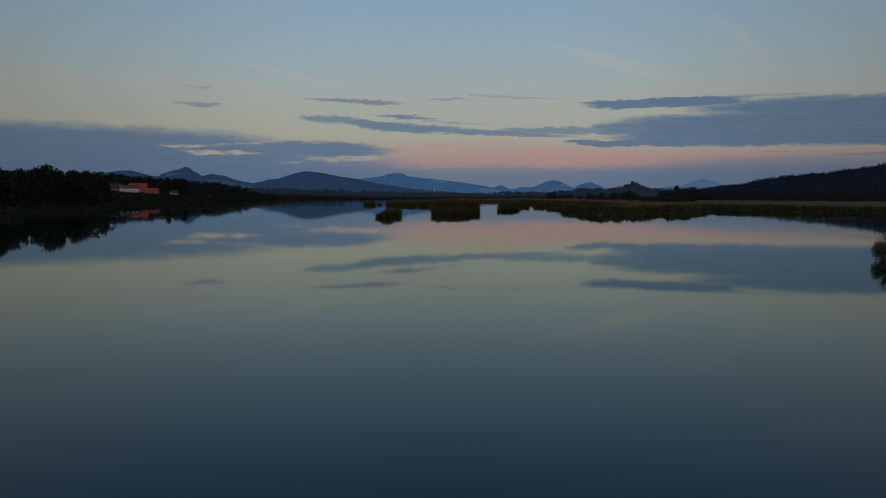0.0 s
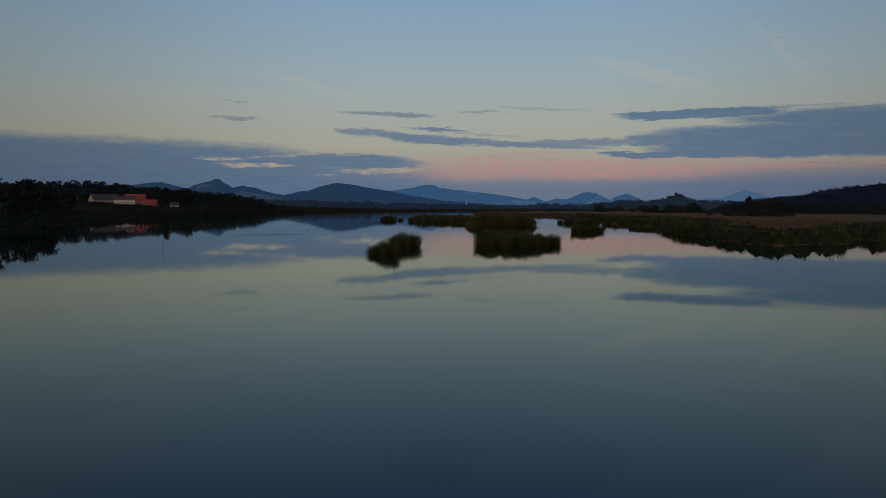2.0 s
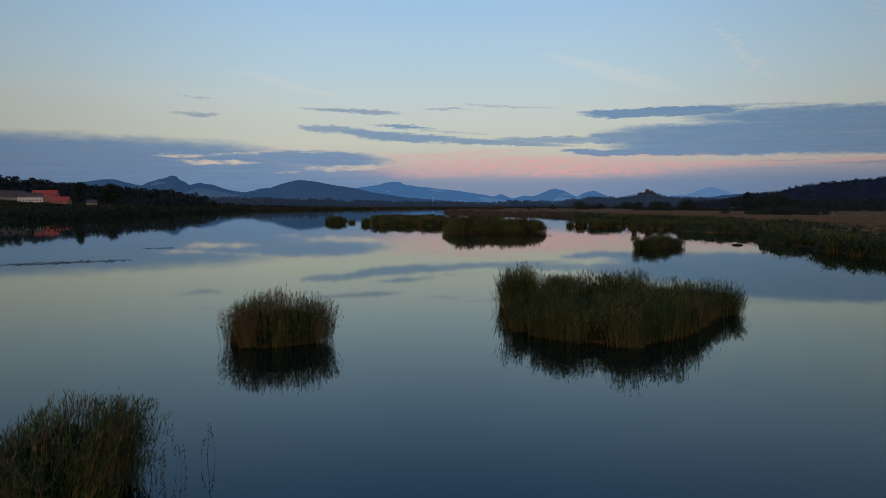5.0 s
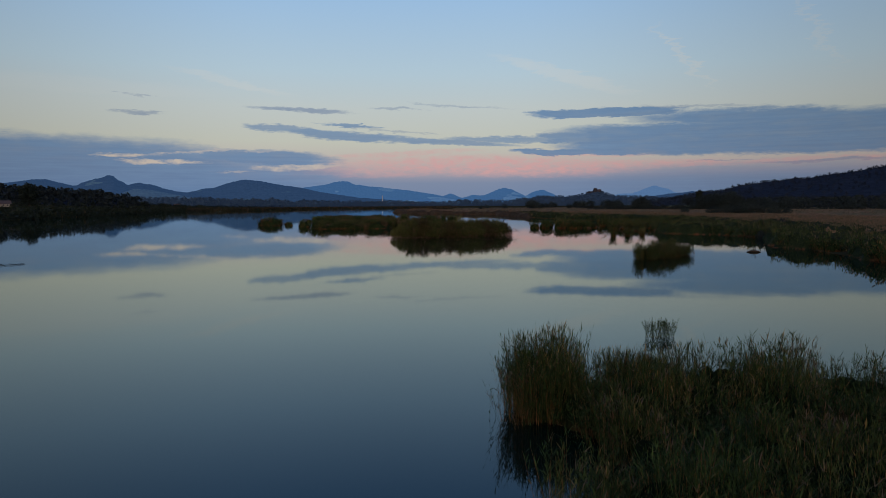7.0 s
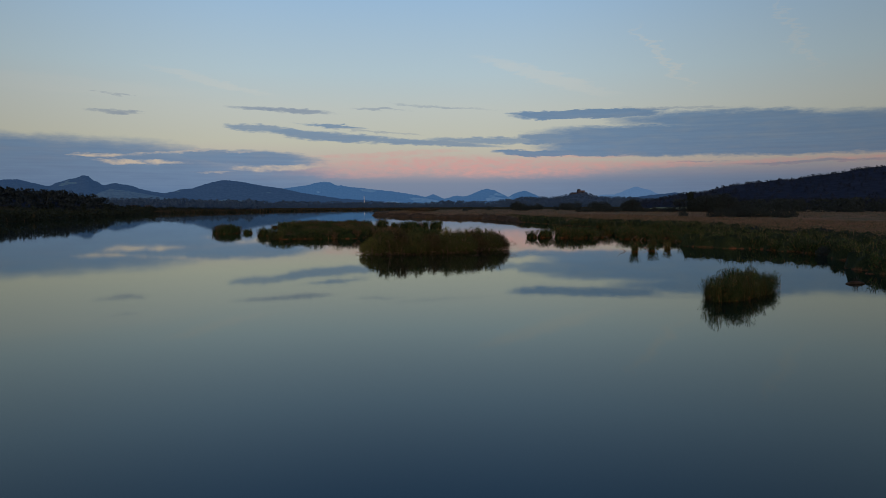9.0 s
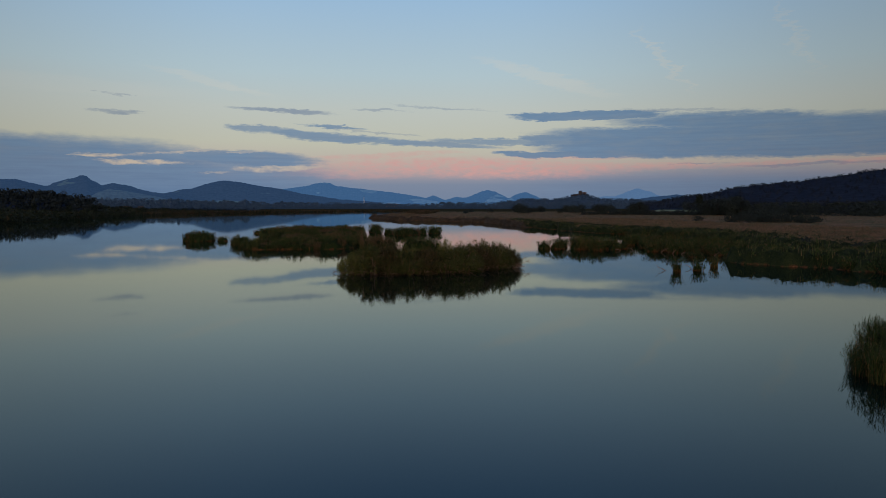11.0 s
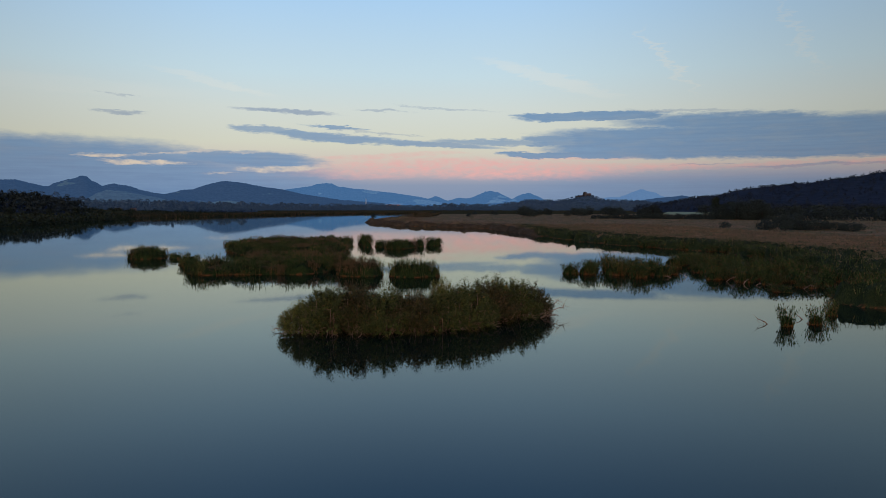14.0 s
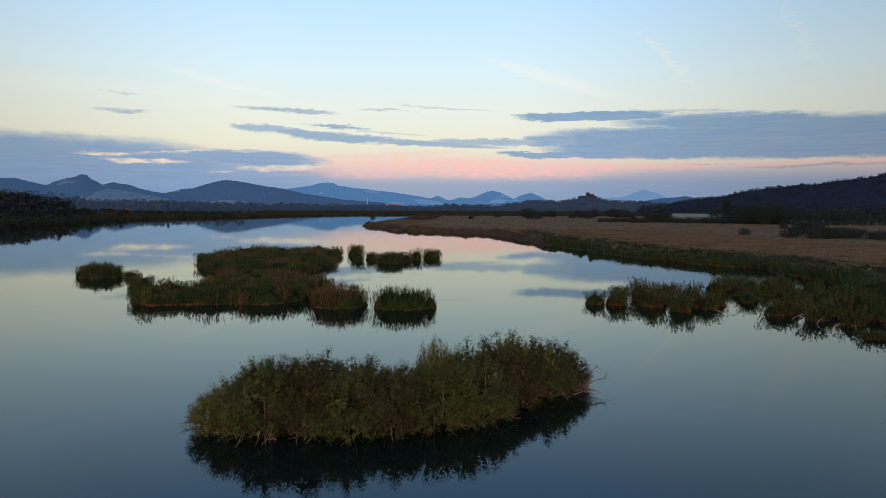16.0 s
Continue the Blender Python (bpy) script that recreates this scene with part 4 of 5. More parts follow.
COARSE = [reed_tuft(s + 30, 1.9, 50, 2.0, 0.017, 0.042, 10, [REED_BASE, REED_LEAF, REED_PLUME], 0.15, 0.12, 1, 0.4, spread=(0.04, 0.5), blade=(0.3, 0.66), low=0.2) for s in range(3)]
COARSE_OLIVE = [reed_tuft(s + 35, 1.9, 50, 2.0, 0.017, 0.042, 10, [REED_BASE, REED_OLIVE, REED_PLUME], 0.2, 0.12, 1, 0.4, spread=(0.04, 0.5), blade=(0.3, 0.66), low=0.2) for s in range(2)]
COARSE_DRY = [reed_tuft(s + 40, 1.8, 56, 2.0, 0.02, 0.04, 8, [REED_BASE, REED_BROWN, REED_PLUME], 0.4, 0.12, 1, spread=(0.04, 0.5), blade=(0.3, 0.66), low=0.2) for s in range(2)]
FAN = [reed_tuft(s + 60, 1.1, 56, 2.0, 0.022, 0.07, 8, [REED_BASE, REED_LEAF, REED_PLUME], 0.1, 0.1, 1, 0.45, 0.40, spread=(0.1, 0.8), blade=(0.2, 0.45), low=0.2) for s in range(3)]
FAN_DRY = [reed_tuft(s + 65, 0.9, 50, 2.0, 0.028, 0.05, 7, [REED_BASE, REED_OLIVE, REED_PLUME], 0.2, 0.1, 1, 0.35, 0.34, spread=(0.06, 0.6), blade=(0.25, 0.5), low=0.2) for s in range(2)]


def reed_island(outline, spacing, high, label, kinds, dry=0.12, name="reed_island", group="reed islands in the lake", tall_at=None):
    """An island of reeds: tufts on a jittered grid inside an outline, the rim leaning out over the water."""
    out = np.asarray(outline, float)
    cx, cy = out.mean(0)
    isle = empty(name, cx, cy, 0.0, label, "reeds", group)
    bushel = 8.0 if np.ptp(out[:, 0]) < 7 else 3.7 if kinds[0] is FINE else 2.3
    xs, ys = np.arange(out[:, 0].min(), out[:, 0].max(), spacing), np.arange(out[:, 1].min(), out[:, 1].max(), spacing)
    pts = np.array([(x, y) for x in xs for y in ys]) + rng.uniform(-0.4, 0.4, (len(xs) * len(ys), 2)) * spacing
    d = distance_to(outline, pts)
    green, olive, brown = kinds
    keep = d > (0.12 if green is FINE else 0.1) * spacing
    span = bushel * spacing
    hubs = np.array([(x, y) for x in np.arange(out[:, 0].min(), out[:, 0].max() + span, span) for y in np.arange(out[:, 1].min(), out[:, 1].max() + span, span)])
    hubs = hubs + rng.uniform(-0.35, 0.35, hubs.shape) * span
    small = np.ptp(out[:, 0]) < 7
    lift = rng.uniform(0.95, 1.05, len(hubs)) if small else rng.uniform(0.8, 1.12, len(hubs))
    mostly = rng.uniform(0.25, 1.0, len(hubs))
    dryness = dry * rng.choice([0.3, 0.6, 2.4], len(hubs))
    near = green is FINE

    def inside_top(p):
        """Top of the closed inside, a little under the tips of the tufts."""
        away = np.hypot(hubs[None, :, 0] - p[:, None, 0], hubs[None, :, 1] - p[:, None, 1])
        hub = away.argmin(1)
        off = np.minimum(away.min(1) / (0.6 * span), 1.0)
        e = distance_to(outline, p) + 0.5 * spacing * wander(p, 1.2 * spacing + 0.2, 4.0)
        h = high * lift[hub] * (0.8 + 0.26 * np.clip(e / max(0.6 * d.max(), 0.1), 0, 1) if small else 1.08 - 0.5 * off**2.2)
        if tall_at:
            h = h * np.array([tall_at(x, y) for x, y in p])
        edge = np.clip((e - (0.5 if near else 0.12) * spacing) / (0.45 * spacing), -1, 1)
        return h * (0.58 if near else 0.68) * np.where(edge > 0, np.sqrt(np.maximum(edge, 0)), edge) * (1 + 0.12 * wander(p, 0.35 if near else 0.8, 9.0))

    # Dark solid core, added so that gaps between the tufts look closed and shaded.
    heart = hummocks((out[:, 0].min() - spacing, out[:, 0].max() + spacing, out[:, 1].min() - spacing, out[:, 1].max() + spacing), 0.11 if near else 0.26, inside_top, None, [SHADED_CORE_NEAR if near else SHADED_CORE], "reed_thicket")
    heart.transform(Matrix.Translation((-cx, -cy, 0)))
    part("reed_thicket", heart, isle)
    spots, depth = pts[keep], d[keep]
    if near:
        rim_ = depth < 0.9 * spacing
        spots, depth = np.concatenate([spots, spots[rim_] + rng.uniform(-0.4, 0.4, (rim_.sum(), 2)) * spacing]), np.concatenate([depth, depth[rim_]])
    for (x, y), e in zip(spots, depth):
        away = np.hypot(hubs[:, 0] - x, hubs[:, 1] - y)
        hub = int(away.argmin())
        off = min(away[hub] / (0.6 * span), 1.0)
        h = high * lift[hub] * (0.8 + 0.26 * min(1.0, e / (0.6 * d.max())) + rng.normal(0, 0.06) if small else 1.08 - 0.5 * off**2.2 + rng.normal(0, 0.04)) * (tall_at(x, y) if tall_at else 1.0)
        me = brown[rng.integers(len(brown))] if rng.uniform() < dryness[hub] else olive[rng.integers(len(olive))] if rng.uniform() < mostly[hub] ** 2 else green[rng.integers(len(green))]
        ob = part("reed_tuft", me, isle)
        lean = Vector((x - hubs[hub, 0], y - hubs[hub, 1], 0)) * (0.15 * off / max(away[hub], 0.05))
        a = math.atan2(y - cy, x - cx)
        lean += Vector((math.cos(a), math.sin(a), 0)) * ((0.17 if small else 0.07) * max(0.0, 1 - e / (1.5 * spacing)))
        s = spacing / (0.78 if me in FINE or me in FINE_DRY or me in FINE_OLIVE else 1.6)
        tilted = Matrix.Rotation(lean.length, 4, Vector((-lean.y, lean.x, 0))) if lean.length > 0.001 else Matrix()
        ob.matrix_local = Matrix.Translation((x - cx, y - cy, 0)) @ tilted @ Matrix.Rotation(rng.uniform(0, 6.28), 4, "Z") @ Matrix.Diagonal((s, s, h / 2.0, 1))
    return isle


def oval(cx, cy, rx, ry, turn=0.0, n=14, uneven=0.16):
    a = np.linspace(0, 2 * np.pi, n, endpoint=False)
    k = 1 + uneven * np.array([noise.noise(Vector((cx + 1.3 * math.cos(t), cy + 1.3 * math.sin(t), 2.0))) for t in a])
    x, y, c, s = rx * k * np.cos(a), ry * k * np.sin(a), math.cos(radians(turn)), math.sin(radians(turn))
    return [(cx + c * u - s * v, cy + s * u + c * v) for u, v in zip(x, y)]


NEAR, FAR = (FINE, FINE_OLIVE, FINE_DRY), (COARSE, COARSE_OLIVE, COARSE_DRY)
reed_island([(0.5, -68.2), (2, -70.3), (4.1, -71.2), (5.4, -71.8), (6.8, -70.8), (9.3, -68), (10.4, -64.6), (12.6, -63.3), (13, -61), (8, -60.2), (3, -60.6), (1.6, -59.6), (0.5, -59.9), (0.45, -61.6), (1.8, -62.5), (2.3, -64.5), (1.7, -66.5)],
            0.6, 1.86, "large dense island of green reeds with dry stalks in calm water", NEAR, 0.08, tall_at=lambda x, y: 1.05 if x < 2.4 and y > -62.6 else 0.84 if x > 10.6 else 0.97)
reed_island(oval(-8.6, -86.4, 1.8, 1.45), 0.5, 1.72, "small shaggy clump of tall green reeds standing in the lake", NEAR, 0.15, tall_at=lambda x, y: (0.6 + 0.45 * min(1, max(0, (x + 9.7) / 1.5))) * (0.6 + 0.42 * min(1, max(0, (y + 88.0) / 1.6))))
reed_island(oval(-9.15, -71.6, 2.1, 1.6), 0.55, 1.85, "small rounded clump of green reeds standing in the lake", NEAR, 0.15, tall_at=lambda x, y: 0.8 + 0.25 * min(1, max(0, (x + 11) / 1.5)))
reed_island(oval(20.6, -9.1, 5.6, 1.6, 48), 0.58, 1.6, "narrow oblong island of green reeds in the lake", NEAR, 0.1)
reed_island(oval(3.5, -61.4, 1.4, 1.0), 0.58, 1.7, "dark green tuft of reeds joined to a large island", NEAR, 0.05, name="reed_clump")
reed_island(oval(1.35, -60.4, 1.0, 1.1), 0.48, 2.05, "tall dark tuft of reeds joined to a large island", NEAR, 0.05, name="reed_clump")
tuft = empty("reed_clump", 7.42, -50.6, 0, "tiny open tuft of green reed stalks alone in the water", "reeds", "reed islands in the lake")
for n in range(58):
    a, far = rng.uniform(0, 6.28), math.sqrt(rng.uniform())
    lean = pose(0, 0, 0, rng.uniform(-9, 9), rng.uniform(-12, 12), rng.uniform(0, 360)) @ Matrix.Diagonal((0.75, 0.75, rng.uniform(0.32, 0.56), 1))
    for turn in (0, 137):
        ob = part("reed_stalk", LOOSE[(n + turn) % 4], tuft)
        ob.matrix_local = pose(0.62 * far * math.cos(a + turn), 0.36 * far * math.sin(a + turn), 0, rz=turn) @ lean
for x, y, n in ((-10.45, -87.2, 3), (-10.2, -87.7, 2), (-7.0, -85.6, 3), (-6.8, -85.0, 2), (-6.5, -85.3, 1), (-6.2, -84.4, 1), (-9.8, -88.2, 2), (-0.1, -61.0, 1)):
    clump = empty("reed_sprigs", x, y, 0, "few loose green reed stalks standing in the water", "reeds", "loose reed stalks")
    for n_ in range(n * 3):
        ob = part("reed_stalk", LOOSE[n_ % 4], clump)
        ob.matrix_local = pose(rng.uniform(-0.4, 0.4), rng.uniform(-0.4, 0.4), 0, 0, 0, rng.uniform(0, 360)) @ Matrix.Diagonal((0.6, 0.6, rng.uniform(0.36, 0.62), 1))
reed_island([(-54, 95.9), (-52, 94.2), (-49.6, 93.8), (-47.9, 95.5), (-48, 98.5), (-51, 100), (-54, 99)], 0.95, 1.8, "squat clump of brownish reeds in the lake", FAR, 0.3)
reed_island(oval(-38.8, 83.6, 1.4, 1.3), 0.75, 1.7, "round dark tuft of reeds beside a long island", FAR, 0.1, name="reed_clump")
reed_island(oval(-45.7, 95.6, 1.2, 1.0), 0.7, 0.9, "very low tuft of reeds beside a clump", FAR, 0.2, name="reed_clump")
reed_island([(-35, 73), (-33.5, 70), (-31, 69), (-23, 69.8), (-19.5, 69.5), (-16.3, 71.8), (-15.6, 76), (-18, 86), (-24, 92), (-30, 88), (-31, 79), (-34, 78)], 1.45, 1.85, "long island of green and reddish reeds", FAR, 0.28)
reed_island([(-46, 128), (-43, 113), (-34, 99), (-28, 93), (-22, 98), (-20, 112), (-20, 122), (-22, 134), (-22, 143), (-35, 145), (-42, 141)], 2.1, 1.9, "broad island of dense reeds behind a narrow channel", FAR, 0.25)
reed_island(oval(-48.6, 132, 1.0, 0.8), 0.9, 0.9, "very low tuft of reeds beside an island", FAR, 0.2, name="reed_clump")
reed_island(oval(-11, 69.6, 2.7, 2.6), 1.0, 2.1, "tall clump of green reeds with a ragged top", FAR, 0.2)
reed_island(oval(-15.8, 79.5, 2.4, 3.6, 20), 1.1, 2.0, "tall clump of green reeds close to an island", FAR, 0.2)
reed_island(oval(-4.3, 68.2, 2.9, 1.9), 0.95, 1.85, "square-looking clump of green reeds in the lake", FAR, 0.15)
reed_island(oval(-1.25, 68.2, 0.6, 0.7), 0.6, 1.75, "narrow tuft of reeds beside a clump", FAR, 0.15, name="reed_clump")
for x, y, rx, ry, h in ((-16.6, 127, 0.9, 1.5, 1.7), (-14, 128.5, 1.5, 1.6, 1.4), (-9.8, 122.5, 2.6, 2.4, 1.9), (-7.3, 126, 1.5, 1.6, 1.5), (-5.3, 130, 1.3, 1.5, 1.9), (-2.4, 133, 1.8, 1.8, 1.7), (-18.8, 140, 1.5, 3.0, 2.1)):
    reed_island(oval(x, y, rx, ry), 1.1, h, "small ragged clump of reeds in a loose row", FAR, 0.3, group="row of small reed clumps")
# patchy reeds along the eastern side


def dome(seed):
    """Solid core added inside a single clump: an uneven flared dome, its colour dark like shaded leaves."""
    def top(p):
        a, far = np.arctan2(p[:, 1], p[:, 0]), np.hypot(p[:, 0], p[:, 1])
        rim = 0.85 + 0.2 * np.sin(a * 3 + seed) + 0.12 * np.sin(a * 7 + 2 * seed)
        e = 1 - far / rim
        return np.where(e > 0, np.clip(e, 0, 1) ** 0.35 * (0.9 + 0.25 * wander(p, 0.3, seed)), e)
    return hummocks((-1.25, 1.25, -1.25, 1.25), 0.1, top, None, [SHADED_CORE], "reed_heart", 0.35)


DOMES = [dome(s) for s in (0.3, 1.7, 3.1)]
for x, y, h in ((16.6, 71.6, 1.5), (18.7, 71.1, 1.8), (20.5, 76.0, 1.6), (22.1, 69.9, 2.1), (23.3, 76.2, 2.2), (24.5, 74.4, 2.2), (24.2, 66.9, 2.1), (26.7, 70.2, 2.0), (27.7, 68.7, 1.8), (26.3, 77.0, 2.1), (28.8, 76.0, 2.0), (29.6, 71.0, 1.2), (22.6, 73.0, 1.9),
                (33.2, 79.8, 2.1), (36.4, 84.6, 1.9), (38.5, 85.9, 1.8), (39.5, 83.9, 1.9), (41.6, 84.0, 1.9), (44.0, 85.0, 1.9), (36.0, 79.0, 1.6), (39.0, 79.5, 1.6), (42.0, 79.0, 1.8), (45.0, 79.5, 1.9), (34.4, 73.5, 1.5), (32.9, 64.6, 1.6), (34.6, 65.6, 1.8), (37.6, 70.1, 1.7), (35.4, 61.6, 1.7), (38.5, 64.8, 1.8),
                (37.2, 59.4, 1.5), (42.9, 73.2, 1.9), (43.9, 70.0, 1.9), (44.7, 67.2, 1.9), (41.2, 62.2, 1.7), (43.2, 58.4, 1.8), (40.4, 75.0, 1.8), (46.2, 74.0, 1.9), (46.4, 62.6, 1.9), (41.0, 67.5, 1.7), (47.0, 56.5, 1.8), (39.8, 56.6, 1.4), (45.0, 53.0, 1.7), (35.4, 53.1, 0.8), (25.4, 33.2, 1.7), (28.0, 33.9, 1.5), (31.6, 38.0, 1.3)):
    clump = empty("reed_clump", x, y, 0, "domed spiky clump of green and reddish reeds in shallow water", "reeds", "reed clumps of the eastern shallows")
    near = y < 45
    # added dark core that fills the clump behind its tufts
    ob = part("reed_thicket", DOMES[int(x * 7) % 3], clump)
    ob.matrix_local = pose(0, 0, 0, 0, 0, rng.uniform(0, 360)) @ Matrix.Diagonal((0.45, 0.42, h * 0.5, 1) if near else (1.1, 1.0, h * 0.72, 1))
    for n in range(2 if near else 3):
        ob = part("reed_tuft", FAN_DRY[n % 2] if rng.uniform() < 0.18 else FAN[n % 3], clump)
        k = rng.uniform(0.7, 1.15) * (0.6 if near else 1.0)
        ob.matrix_local = pose(rng.uniform(-0.8, 0.8) * k * (0.5 if near else 1), rng.uniform(-1.0, 1.0) * k * (0.5 if near else 1), 0, 0, 0, rng.uniform(0, 360)) @ Matrix.Diagonal((k, k, h * rng.uniform(0.8, 1.05) / 2.0, 1))


def bed_top(pts, d=None):
    """Top of the closed reed bed: a scalloped wall of clumps at the water, an uneven carpet behind it."""
    d = distance_to(LAKE, pts) if d is None else d
    scallop = 3.2 * wander(pts, 6.0, 5.0) + 2.0 * wander(pts, 2.3, 6.0)
    e = np.clip((-d - 0.9 + scallop) / 0.9, -1, 1)
    back = np.clip((-d - 6) / 14, 0, 1)
    high = (1.55 - 0.45 * back) * (1 + (0.7 - 0.35 * back) * wander(pts, 3.6) + 0.3 * wander(pts, 1.3, 3.0))
    return np.where(e > 0, high * np.sqrt(np.maximum(e, 0)), e)


def shore_clumps():
    """Single clumps that stand out from the edge of the marsh."""
    edge = [q for q in LAKE if -50 < q[1] < 150 and 25 < q[0] < 60]
    for (x0, y0), (x1, y1) in zip(edge, edge[1:]):
        far = math.hypot(x1 - x0, y1 - y0)
        for n in range(int(far / 3.4)):
            u = (n + rng.uniform(0.2, 0.8)) * 3.4 / far
            yield x0 + (x1 - x0) * u + rng.uniform(0.6, 2.2), y0 + (y1 - y0) * u + rng.uniform(-0.8, 0.8)


for x, y in shore_clumps():
    h = rng.uniform(1.3, 2.1)
    clump = empty("reed_clump", x, y, 0, "rounded clump of dark green reeds at the marsh edge", "reeds", "reed clumps of the marsh edge")
    # same added core, its dark colour standing for the shaded inside
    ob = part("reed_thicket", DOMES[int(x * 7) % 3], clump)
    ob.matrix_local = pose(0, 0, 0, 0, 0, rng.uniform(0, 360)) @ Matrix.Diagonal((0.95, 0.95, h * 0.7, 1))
    for n in range(2):
        ob = part("reed_tuft", FAN[n], clump)
        k = rng.uniform(0.9, 1.3)
        ob.matrix_local = pose(rng.uniform(-0.7, 0.7), rng.uniform(-0.7, 0.7), 0, 0, 0, rng.uniform(0, 360)) @ Matrix.Diagonal((k, k, h * rng.uniform(0.8, 1.05) / 2.0, 1))


def reed_field(name, pts, high, width, mats, label, brown, top_brown=0.0, on=None):
    """A wide bed of reeds as one object: a stalk and four leaves each, greener at the water. on: the closed bed that they rise from."""
    n = len(pts)
    if on is None:
        high = high * (1 + 0.38 * wander(pts, 4.0) + 0.15 * wander(pts, 1.6, 3.0))
        base = np.column_stack([pts, np.maximum(land_height(pts), -0.3) - 0.1])
    else:
        high = high * rng.uniform(0.7, 1.15, n)
        base = np.column_stack([pts, np.maximum(on(pts) - 0.45 * high, -0.3)])
    turn, lean = rng.uniform(0, 2 * np.pi, n), np.abs(rng.normal(0, 0.13, n))
    v, q = ribbons(base, turn, lean, high, width, rng.uniform(0, 0.15, n), 2, 0.3, rng.uniform(0, 2 * np.pi, n))
    kind = (rng.uniform(size=n) < brown).astype(int)
    pieces = [(v, q, 0)]
    ix = [np.repeat(kind, 2)]
    for up in (0.1, 0.34, 0.58, 0.8) if on is None else (0.55, 0.82):
        s = base + np.column_stack([np.cos(turn) * np.sin(lean) * high * up, np.sin(turn) * np.sin(lean) * high * up, np.cos(lean) * high * up])
        v, q = ribbons(s, rng.uniform(0, 2 * np.pi, n), rng.uniform(0.3, 0.9, n), high * 0.3, width * 1.1, rng.uniform(0.1, 0.5, n), 1)
        pieces.append((v, q, 0))
        ix.append(kind if up < 0.7 else (rng.uniform(size=n) < top_brown).astype(int))
    v, q, _ = joined(pieces)
    return tagged(new(name, mesh(name, v, q, mats, np.concatenate(ix))), label, "reeds", kind="stuff")


def bed(box, spacing, lo, hi):
    p = scatter(lambda p: (lambda d: (d < -lo) & (d > -hi))(distance_to(LAKE, p)), box, spacing)
    return p, distance_to(LAKE, p)


EAST = (28, 140, -92, 260)


def thicket_kind(first, last):
    """Green beside the water, brown and dry farther in, in patches."""
    def kind(c):
        d = -distance_to(LAKE, c[:, :2])
        patch = 1.5 * wander(c[:, :2], 9.0, 8.0) + 1.2 * wander(c[:, :2], 2.2, 2.0)
        return ((d > 3.5) & ((d - first) / (last - first) + 0.45 * patch + rng.normal(0, 0.12, len(d)) > 0.5)).astype(int)
    return kind


def reed_bed(name, box, step, test, first, last, label, mats, top=bed_top):
    def height(p):
        d = distance_to(LAKE, p)
        return np.where(test(p, d), top(p, d), -1.0)
    me = hummocks(box, step, height, thicket_kind(first, last), mats, name)
    return tagged(new(name, me), label, "reeds", kind="stuff")


reed_bed("marsh_bed", EAST, 0.7, lambda p, d: (d < 1.2) & (d > -72), 5.0, 30.0, "closed bed of green and brown reeds", [THICKET_SHORE, THICKET_DRY])
reed_bed("spit_bed", (-60, 60, 120, 420), 1.3, lambda p, d: (d < 1.2) & (d > -24) & ((p[:, 1] > 259) | (p[:, 0] < 29)), 1.0, 9.0, "closed reed bed of the long spit", [THICKET_SPIT, THICKET_DRY])
reed_bed("plain_bed", (-40, 300, 30, 620), 3.0, lambda p, d: (d < -14) & ((p[:, 1] > 257) | (d < -67)), -30.0, 20.0, "closed bed of dry brown reeds on the plain", [THICKET_SHORE, THICKET_DRY],
         lambda p, d: 0.95 * (1 + 0.2 * wander(p, 9.0)))
p, d = bed(EAST, 0.40, -0.6, 5.0)
p, d = p[bed_top(p, d) > 0.3], d[bed_top(p, d) > 0.3]
reed_field("shore_reeds", p, np.full(len(p), 1.0), np.full(len(p), 0.05), [REED_OLIVE, REED_BROWN], "dense green reeds along the eastern shore", 0.05, np.clip(-d / 9, 0.0, 0.4), bed_top)
p, d = bed(EAST, 0.85, 5.0, 70.0)
reed_field("reed_marsh", p, np.full(len(p), 0.95), np.full(len(p), 0.075), [REED_FAR, REED_PLAIN], "wide marsh of green and brown reeds", np.clip((-d - 8) / 24, 0.05, 0.9), np.clip((-d - 3) / 14, 0.15, 0.95), bed_top)
p, d = bed((-60, 60, 120, 420), 0.8, -0.5, 22.0)
keep = ((p[:, 1] > 259) | (p[:, 0] < 29)) & (bed_top(p, d) > 0.3)
p, d = p[keep], d[keep]
reed_field("spit_reeds", p, np.full(len(p), 0.8), np.full(len(p), 0.09), [REED_BROWN, REED_PLAIN], "reeds at the edge of the long spit", 0.3, np.clip(-d / 4, 0.2, 0.9), bed_top)
p, d = bed((-40, 260, 180, 560), 2.9, 14.0, 260.0)
reed_field("reed_plain", p, np.full(len(p), 0.8), np.full(len(p), 0.2), [REED_FAR, REED_PLAIN], "wide plain of brown dry reeds", 0.7, 0.9, lambda q: np.full(len(q), 0.95))
p, d = bed((-260, 40, 430, 800), 1.45, -0.8, 22.0)
reed_field("far_shore_reeds", p, rng.uniform(1.6, 2.4, len(p)), np.full(len(p), 0.3), [REED_SHORE, REED_BROWN], "brown reeds along the far shore", 0.4, 0.8)
p, d = bed((-240, -70, -200, 460), 1.15, -0.8, 7.0)
reed_field("west_shore_reeds", p, rng.uniform(0.8, 1.7, len(p)), np.full(len(p), 0.16), [SCRUB, REED_BROWN], "dark grass and reeds along the western shore", 0.03)
p, d = bed((95, 260, -120, 180), 1.3, -0.8, 40.0)
reed_field("east_bay_reeds", p, rng.uniform(1.2, 1.9, len(p)), np.full(len(p), 0.2), [REED_SHORE, REED_BROWN], "reeds along the shore of the eastern bay", 0.2, 0.7)

# ---------------------------------------------------------------- willow island


